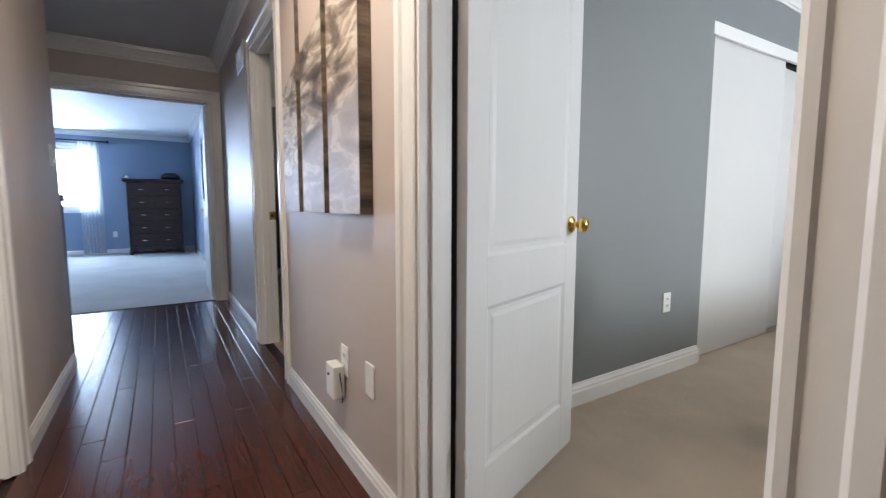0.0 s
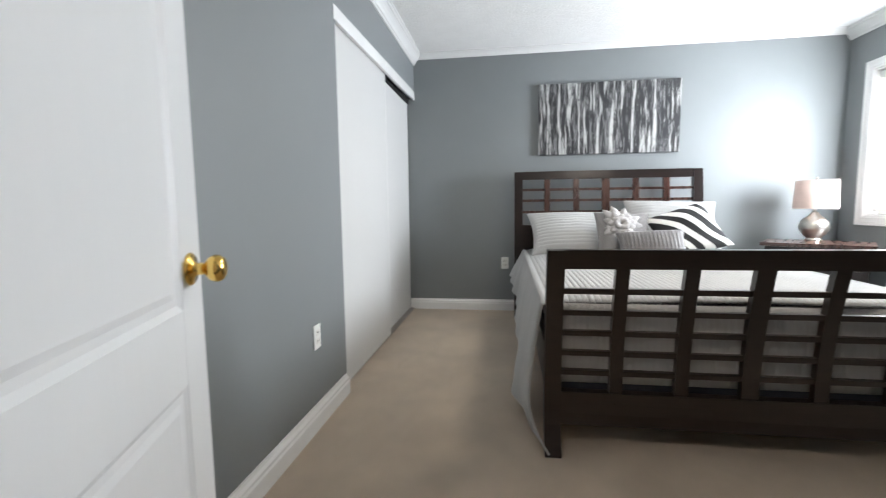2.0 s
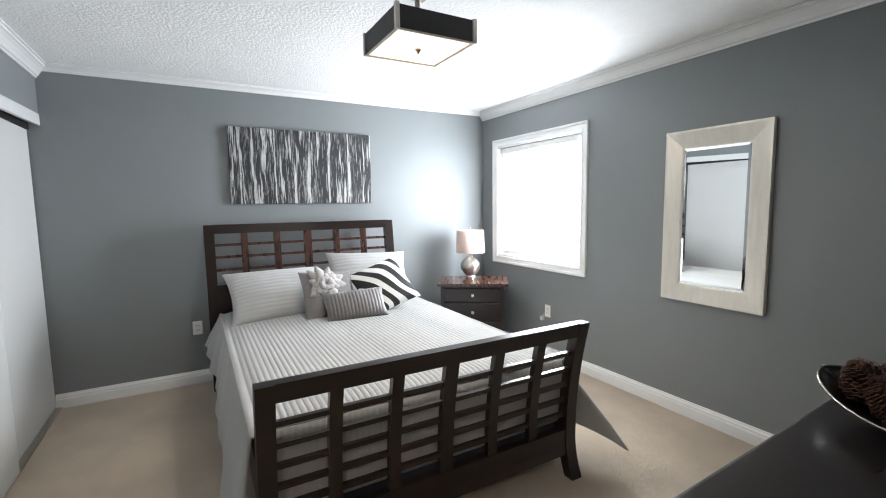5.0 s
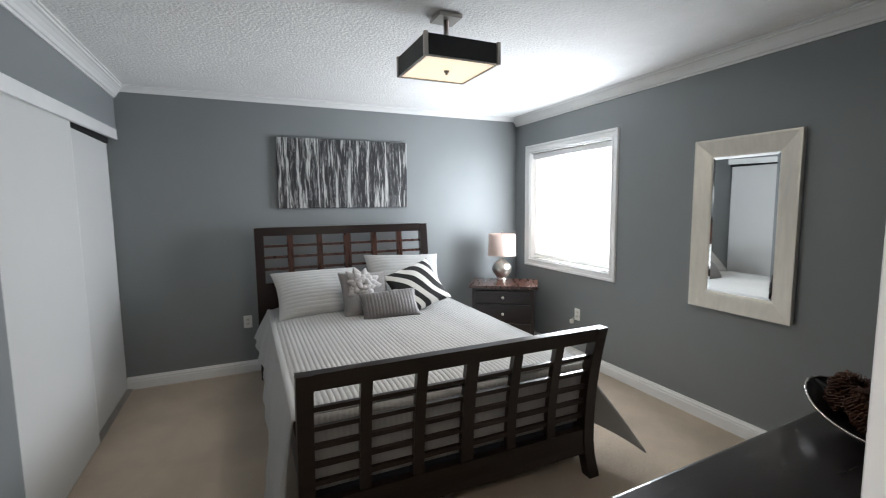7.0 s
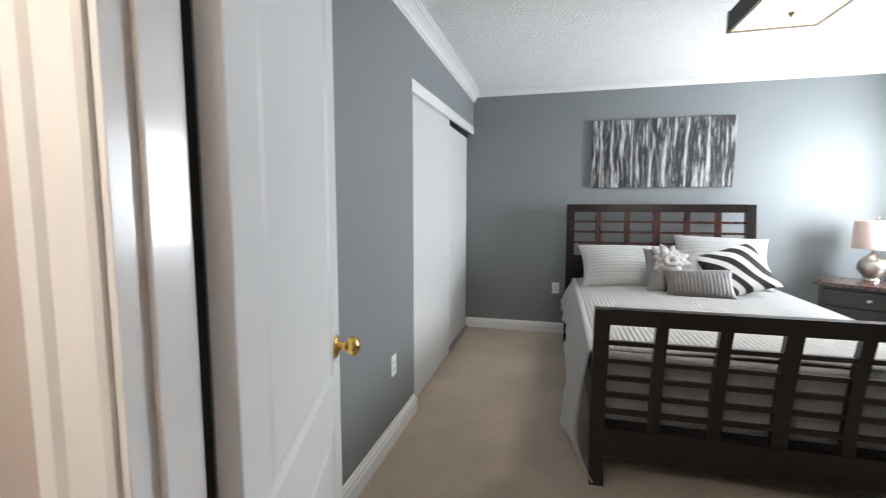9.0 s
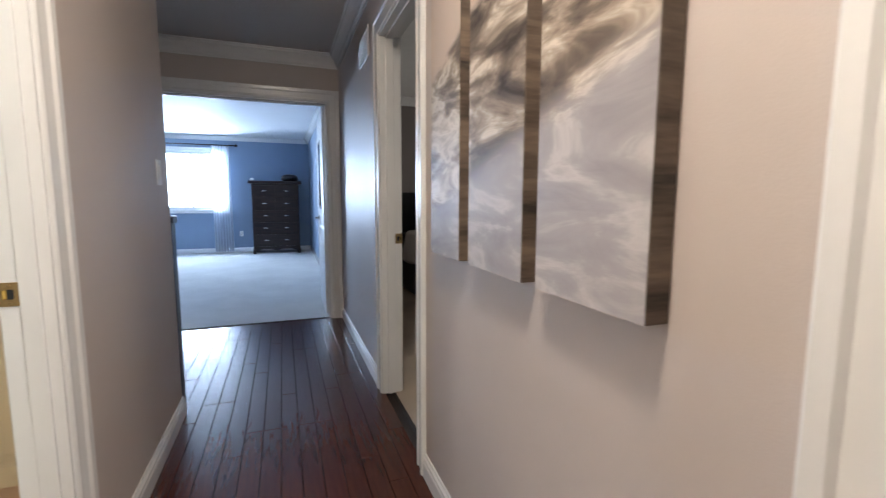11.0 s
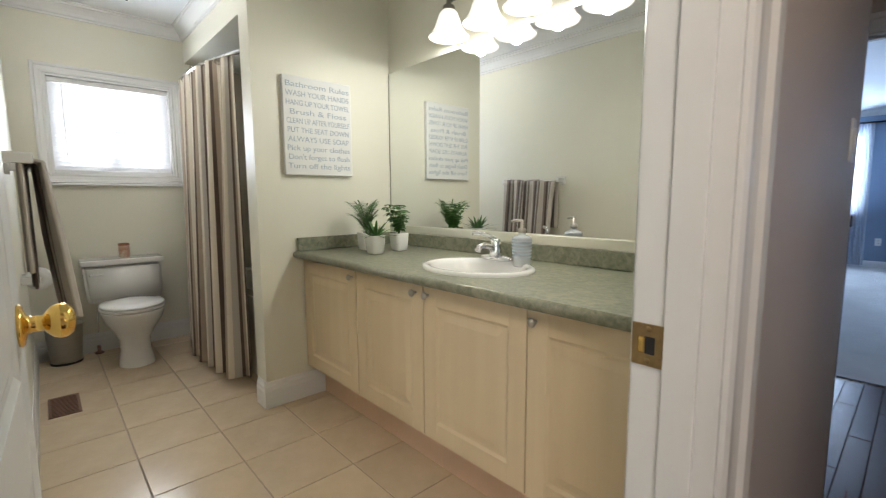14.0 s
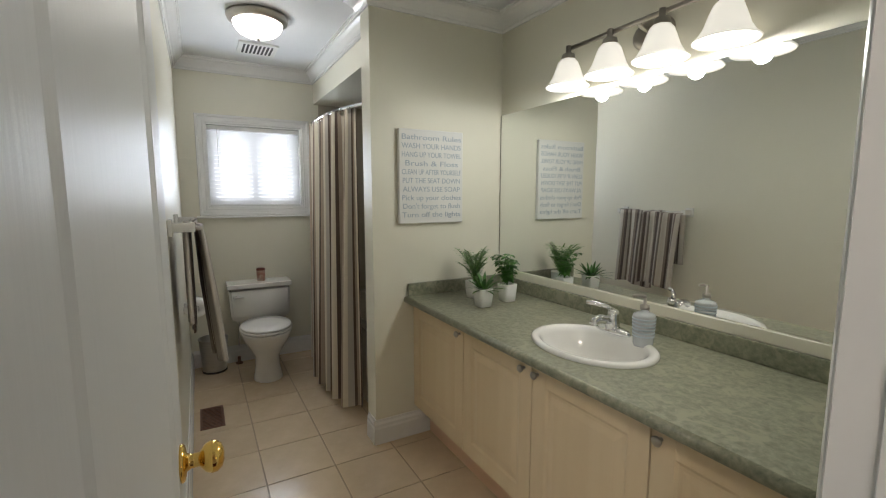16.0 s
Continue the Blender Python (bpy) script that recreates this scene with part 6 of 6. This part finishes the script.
for k, (words, wide) in enumerate(LINES):
    cu = bpy.data.curves.new("lettering", "FONT")
    cu.body, cu.size, cu.align_x, cu.extrude = words, 0.05, "CENTER", 0.0006
    tmp = bpy.data.objects.new("lettering", cu)
    scene.collection.objects.link(tmp)
    bpy.context.view_layer.update()
    me = bpy.data.meshes.new_from_object(tmp.evaluated_get(bpy.context.evaluated_depsgraph_get()))
    bpy.data.objects.remove(tmp)
    xs = [v.co.x for v in me.vertices]
    width = max(xs) - min(xs)
    me.materials.clear()
    me.materials.append(SIGN_INK)
    ob = new("lettering", me)
    ob.parent = sign
    zc = 0.200 - k * 0.0468
    ob.matrix_basis = Matrix.Translation((0.0290, 0, zc)) @ Matrix(((0, 0, 1, 0), (1, 0, 0, 0), (0, 1, 0, 0), (0, 0, 0, 1))) @ Matrix.Diagonal((wide / width, 0.80, 1, 1))

# window with a slatted blind
win2, _ = window("window_2", "x", WX, -4.56, BATH_WIN, "small white bathroom window with a slatted blind", 0.9)
bl = thing("venetian_blind", "white venetian blind let down over the bathroom window", "window blind", Matrix.Translation((WX - 0.045, 2.635, 0)))
part("head_rail", bx(-0.02, 0.02, -0.354, 0.354, 1.925, 1.96, 0.003), WHITE_TRIM, bl)
for k in range(18):
    z = 1.342 + k * 0.0332
    bm = bmesh.new()
    prism(bm, [(-0.012, -0.0152), (0.010, 0.0152), (0.0084, 0.0157), (-0.0136, -0.0147)], lambda u, v, w, z=z: (u, -0.353 + w, z + v), 0.706)
    part("slat", bm, BLIND, bl)
part("bottom_rail", bx(-0.018, 0.018, -0.353, 0.353, 1.320, 1.330, 0.002), WHITE_TRIM, bl)
for y in (-0.26, 0.26):
    part("cord", tube(bmesh.new(), [(0.02, y, 1.33), (0.02, y, 1.94)], 0.0012, 5), IVORY, bl)
part("wand", tube(bmesh.new(), [(0.03, -0.28, 1.40), (0.03, -0.28, 1.93)], 0.003, 6), IVORY, bl)
structure("trim_window_sill", bx(WX, WX + 0.035, BATH_WIN[0] - 0.09, BATH_WIN[1] + 0.09, BATH_WIN[2] - 0.083, BATH_WIN[2] - 0.066, 0.004), WHITE_TRIM, "white window stool under the casing", "window sill")

# toilet
to = thing("toilet", "white two-piece porcelain toilet with the lid closed", "toilet", Matrix.Translation((WX, 2.595, 0)))
bm = bmesh.new()
rings = []
for xo, rx, ry, z in ((0.47, 0.125, 0.105, 0.0), (0.47, 0.122, 0.102, 0.03), (0.46, 0.105, 0.088, 0.10), (0.455, 0.11, 0.09, 0.18), (0.465, 0.155, 0.125, 0.25), (0.48, 0.205, 0.165, 0.32), (0.485, 0.225, 0.18, 0.37), (0.485, 0.228, 0.182, 0.39)):
    rings.append([bm.verts.new((xo + rx * math.cos(2 * math.pi * k / 36), ry * math.sin(2 * math.pi * k / 36), z)) for k in range(36)])
for a, b in zip(rings, rings[1:]):
    for k in range(36):
        bm.faces.new((a[k], a[(k + 1) % 36], b[(k + 1) % 36], b[k])).smooth = True
bm.faces.new(rings[-1])
box(bm, 0.10, 0.36, -0.10, 0.10, 0.22, 0.385, 0.03, 3)
part("bowl", bm, PORCELAIN, to)
part("seat", lathe(bmesh.new(), [(0, 0.392), (0.225, 0.392), (0.232, 0.400), (0.228, 0.409), (0, 0.411)], 40, Matrix.Translation((0.485, 0, 0)), sy=0.82), PORCELAIN, to, "white seat")
bm = lathe(bmesh.new(), [(0, 0.413), (0.222, 0.413), (0.229, 0.421), (0.215, 0.431), (0.12, 0.438), (0, 0.440)], 40, Matrix.Translation((0.478, 0, 0)), sy=0.82)
part("lid", bm, PORCELAIN, to, "closed white lid")
bm = bmesh.new()
rings = []
for hw, d0, d1, z in ((0.205, 0.03, 0.20, 0.385), (0.222, 0.022, 0.215, 0.42), (0.232, 0.015, 0.222, 0.66)):
    ring = []
    for sx, sy in ((0, -1), (1, -1), (1, 1), (0, 1)):
        ring.append(bm.verts.new((d1 if sx else d0, sy * hw, z)))
    rings.append(ring)
for a, b in zip(rings, rings[1:]):
    for k in range(4):
        bm.faces.new((a[k], a[(k + 1) % 4], b[(k + 1) % 4], b[k]))
bm.faces.new(rings[0][::-1])
bm.faces.new(rings[-1])
bmesh.ops.bevel(bm, geom=[e for e in bm.edges], offset=0.018, segments=3, affect="EDGES")
for f in bm.faces:
    f.smooth = True
part("tank", bm, PORCELAIN, to)
part("tank_lid", bx(0.008, 0.235, -0.245, 0.245, 0.662, 0.700, 0.012, 3), PORCELAIN, to)
part("flush_lever", box(lathe(bmesh.new(), [(0, 0), (0.014, 0), (0.012, 0.010), (0, 0.011)], 14, Matrix.Translation((0.222, -0.19, 0.60)) @ Euler((0, radians(90), 0)).to_matrix().to_4x4()), 0.229, 0.238, -0.20, -0.125, 0.592, 0.606, 0.003), PORCELAIN, to, "white flush lever")
part("supply_pipe", tube(bmesh.new(), [(0.03, -0.17, 0.16), (0.06, -0.17, 0.16), (0.08, -0.17, 0.20), (0.08, -0.16, 0.39)], 0.006, 8), CHROME, to)
part("supply_valve", lathe(bmesh.new(), [(0, 0.0), (0.028, 0.0), (0.028, 0.012), (0.012, 0.016), (0.012, 0.06), (0, 0.06)], 14, Matrix.Translation((0.06, -0.175, 0.0))), RUST_VENT, to)

cd = thing("candle_jar", "small reddish printed candle jar on the toilet tank", "candle", Matrix.Translation((WX + 0.115, 2.615, 0.70)))
part("jar", lathe(bmesh.new(), [(0, 0), (0.032, 0), (0.034, 0.006), (0.034, 0.082), (0.031, 0.088), (0, 0.088)], 22), mat("cream_printed_jar", (0.55, 0.46, 0.36), 0.3, colour2=(0.34, 0.12, 0.08), vscale=26), cd)
part("lid", lathe(bmesh.new(), [(0, 0.088), (0.035, 0.088), (0.035, 0.100), (0.03, 0.104), (0, 0.104)], 22), mat("red_brown_lid", (0.20, 0.06, 0.035), 0.4), cd, "dark red-brown lid")

bn = thing("waste_bin", "round brushed steel waste bin beside the toilet", "waste bin", Matrix.Translation((-4.29, 2.235, 0)))
ob = part("body", lathe(bmesh.new(), [(0, 0.004), (0.082, 0.004), (0.086, 0.012), (0.104, 0.262), (0.108, 0.266), (0.108, 0.272), (0.101, 0.272), (0.083, 0.016), (0, 0.014)], 36), STEEL, bn)
part("foot_ring", lathe(bmesh.new(), [(0.080, 0), (0.090, 0), (0.090, 0.014), (0.080, 0.014), (0.080, 0)], 36), DARK_SLOT, bn)

fv = thing("floor_vent", "brown metal floor register set in the tiles", "floor vent", Matrix.Translation((-3.44, 2.192, 0)))
part("frame", box(box(box(bx(-0.15, 0.15, -0.068, -0.055, 0.0005, 0.005, 0.001), -0.15, 0.15, 0.055, 0.068, 0.0005, 0.005, 0.001), -0.15, -0.137, -0.055, 0.055, 0.0005, 0.005, 0.001), 0.137, 0.15, -0.055, 0.055, 0.0005, 0.005, 0.001), RUST_VENT, fv)
# dark sheet painting the shadow below the slats
part("well", bx(-0.137, 0.137, -0.055, 0.055, 0.0003, 0.0015), DARK_SLOT, fv, "dark slots")
for k in range(14):
    part("slat", bx(-0.134 + k * 0.0195, -0.123 + k * 0.0195, -0.055, 0.055, 0.0015, 0.0045, 0.0006), RUST_VENT, fv)

# towel bar and towels
tb = thing("towel_bar", "white ceramic towel bar on the cream wall", "towel bar", Matrix.Translation((-2.81, SY, 1.27)))
for sx in (-0.30, 0.30):
    part("bracket", box(bx(sx - 0.03, sx + 0.03, 0, 0.018, -0.035, 0.035, 0.006, 2), sx - 0.018, sx + 0.018, 0.016, 0.10, -0.02, 0.02, 0.008, 2), PORCELAIN, tb)
part("bar", tube(bmesh.new(), [(-0.29, 0.078, 0), (0.29, 0.078, 0)], 0.0105, 12), PORCELAIN, tb)
tt = thing("hanging_towel", "brown, taupe and cream striped towel folded over the bar", "towel", Matrix.Translation((-2.81, SY, 1.27)))


def towel_pt(w0, w1, drop_front, drop_back, off):
    def f(u, v):
        x = w0 + (w1 - w0) * u
        wave = 0.016 * math.sin(u * 15 + off * 3) + 0.006 * math.sin(u * 37)
        total = drop_front + drop_back
        s = v * total
        if s < drop_back:
            y, z = 0.066 - off * 0.3, -(drop_back - s)
            amp = 0.4
        else:
            q = s - drop_back
            y, z = 0.098 + off, -q
            amp = min(1, 0.3 + 2.2 * q)
        bend = math.exp(-((s - drop_back) / 0.03) ** 2)
        z += 0.014 * bend
        k = 1 - 0.10 * (1 - math.exp(-max(0, s - drop_back) * 4)) * 2 * abs(u - 0.5)
        return Vector(((w0 + w1) / 2 + (x - (w0 + w1) / 2) * k, y + wave * amp + 0.09 * max(0, s - drop_back), z + 0.015 * math.sin(u * 6) * v))
    return f


ob = part("bath_towel", grid(bmesh.new(), 60, 40, towel_pt(-0.28, 0.12, 0.62, 0.5, 0.0), uv=lambda u, v: (u * 0.40, v)), TOWEL, tt)
thicken(ob, 0.008, 0.0)
tt2 = thing("hanging_towel", "striped brown towel hanging beside and over the other one", "towel", Matrix.Translation((-2.81, SY, 1.275)))
ob = part("cloth", grid(bmesh.new(), 50, 30, towel_pt(-0.04, 0.30, 0.60, 0.42, 0.020), uv=lambda u, v: (u * 0.34 + 0.04, v)), TOWEL, tt2)
thicken(ob, 0.010, 0.0)
tp = thing("toilet_paper_holder", "white ceramic toilet paper holder with a roll", "toilet paper", Matrix.Translation((-3.55, SY, 0.70)))
part("roll", lathe(bmesh.new(), [(0.02, -0.055), (0.055, -0.055), (0.057, 0), (0.055, 0.055), (0.02, 0.055)], 26, Matrix.Translation((0, 0.07, 0)) @ Euler((0, radians(90), 0)).to_matrix().to_4x4()), SIGN_WHITE, tp, "white paper roll")
for sx in (-0.07, 0.07):
    part("bracket", bx(sx - 0.008, sx + 0.008, 0, 0.08, -0.02, 0.02, 0.005, 2), PORCELAIN, tp)

# bathtub, rod and curtain
tub = thing("bathtub", "pale built-in bathtub behind the curtain", "bathtub", Matrix.Translation((-3.60, 3.475, 0)))
bm = bmesh.new()
prof = [(0.805, 0.350, 0.0), (0.805, 0.350, 0.50), (0.80, 0.355, 0.515), (0.72, 0.29, 0.515), (0.70, 0.27, 0.50), (0.62, 0.24, 0.16), (0.55, 0.2, 0.13)]
rings = []
for hx, hy, z in prof:
    rings.append([bm.verts.new((sx * hx, sy * hy, z)) for sx, sy in ((-1, -1), (1, -1), (1, 1), (-1, 1))])
for a, b in zip(rings, rings[1:]):
    for k in range(4):
        bm.faces.new((a[k], a[(k + 1) % 4], b[(k + 1) % 4], b[k]))
bm.faces.new(rings[-1])
part("shell", bm, TUB, tub)
rodc = thing("shower_rod", "curved chrome shower curtain rod", "shower rod", Matrix.Identity(4))
RZ = 1.935
rod_pts = [Vector((-4.415 + 1.632 * k / 24, 3.13 - 0.17 * math.sin(math.pi * k / 24), RZ)) for k in range(25)]
part("rod", tube(bmesh.new(), rod_pts, 0.0125, 12), CHROME, rodc)
for x, s in ((-4.418, 90), (-2.782, -90)):
    part("flange", lathe(bmesh.new(), [(0, 0), (0.035, 0), (0.035, 0.006), (0.018, 0.014), (0, 0.016)], 20, Matrix.Translation((x, 3.13, RZ)) @ Euler((0, radians(s), 0)).to_matrix().to_4x4()), CHROME, rodc)
cur = thing("shower_curtain", "brown, taupe and cream striped shower curtain drawn to the window side", "shower curtain", Matrix.Identity(4))


def rod_at(k):
    return Vector((-4.415 + 1.632 * k, 3.13 - 0.17 * math.sin(math.pi * k), RZ))


def curtain_pt(u, v):
    p, q = rod_at(0.12 + 0.72 * u), rod_at(0.13 + 0.72 * u)
    d = (q - p).normalized()
    nrm = Vector((d.y, -d.x, 0))
    drop = 1 - v
    spread = 0.022 + 0.030 * drop
    wave = spread * math.sin(u * 2 * math.pi * 9 + 0.5 * math.sin(5 * u)) + 0.01 * math.sin(u * 40 + 2 * drop)
    z = 0.05 + (RZ - 0.06) * v
    shift = Vector((0, 0.045 * drop * (0.4 - u) - 0.02 * drop, 0)) + Vector((0.06 * drop * (u - 0.3), 0, 0))
    return Vector((p.x, p.y, 0)) + nrm * wave + Vector((0, 0, z)) + shift


ob = part("cloth", grid(bmesh.new(), 260, 16, curtain_pt, uv=lambda u, v: (u * 1.85, v)), CURTAIN, cur)
thicken(ob, 0.003, 0.0)
for k in range(12):
    p = rod_at(0.12 + 0.72 * (k + 0.5) / 12)
    part("ring", tube(bmesh.new(), [(p.x, p.y + 0.02 * math.cos(a * 0.5236), p.z - 0.012 + 0.024 * math.sin(a * 0.5236)) for a in range(13)], 0.002, 5), CHROME, cur, "chrome curtain ring")

# bathroom ceiling: dome light and fan grille
dl = thing("ceiling_light", "round nickel-rimmed bathroom ceiling light with a lit glass dome", "ceiling light", Matrix.Translation((-3.33, 2.56, H)))
part("rim", lathe(bmesh.new(), [(0, 0), (0.165, 0), (0.172, -0.012), (0.165, -0.032), (0.140, -0.045), (0, -0.045)], 40), NICKEL, dl, "dark brushed nickel rim")
part("dome", lathe(bmesh.new(), [(0.138, -0.044), (0.130, -0.070), (0.105, -0.098), (0.065, -0.116), (0, -0.124)], 40), DOME_GLASS, dl, "lit white glass dome")
part("finial", lathe(bmesh.new(), [(0, -0.122), (0.010, -0.123), (0.012, -0.132), (0.005, -0.142), (0, -0.143)], 14), NICKEL, dl)
fg = thing("fan_grille", "white square bathroom fan grille with dark slots", "fan grille", Matrix.Translation((-3.94, 2.625, H)))
part("frame", bx(-0.13, 0.13, -0.13, 0.13, -0.014, 0, 0.004), PLASTIC, fg)
# dark bars on the frame paint the shadow inside the grille
for k in range(8):
    part("slot", bx(-0.10, 0.10, -0.098 + k * 0.026, -0.084 + k * 0.026, -0.0152, -0.0135), DARK_SLOT, fg)
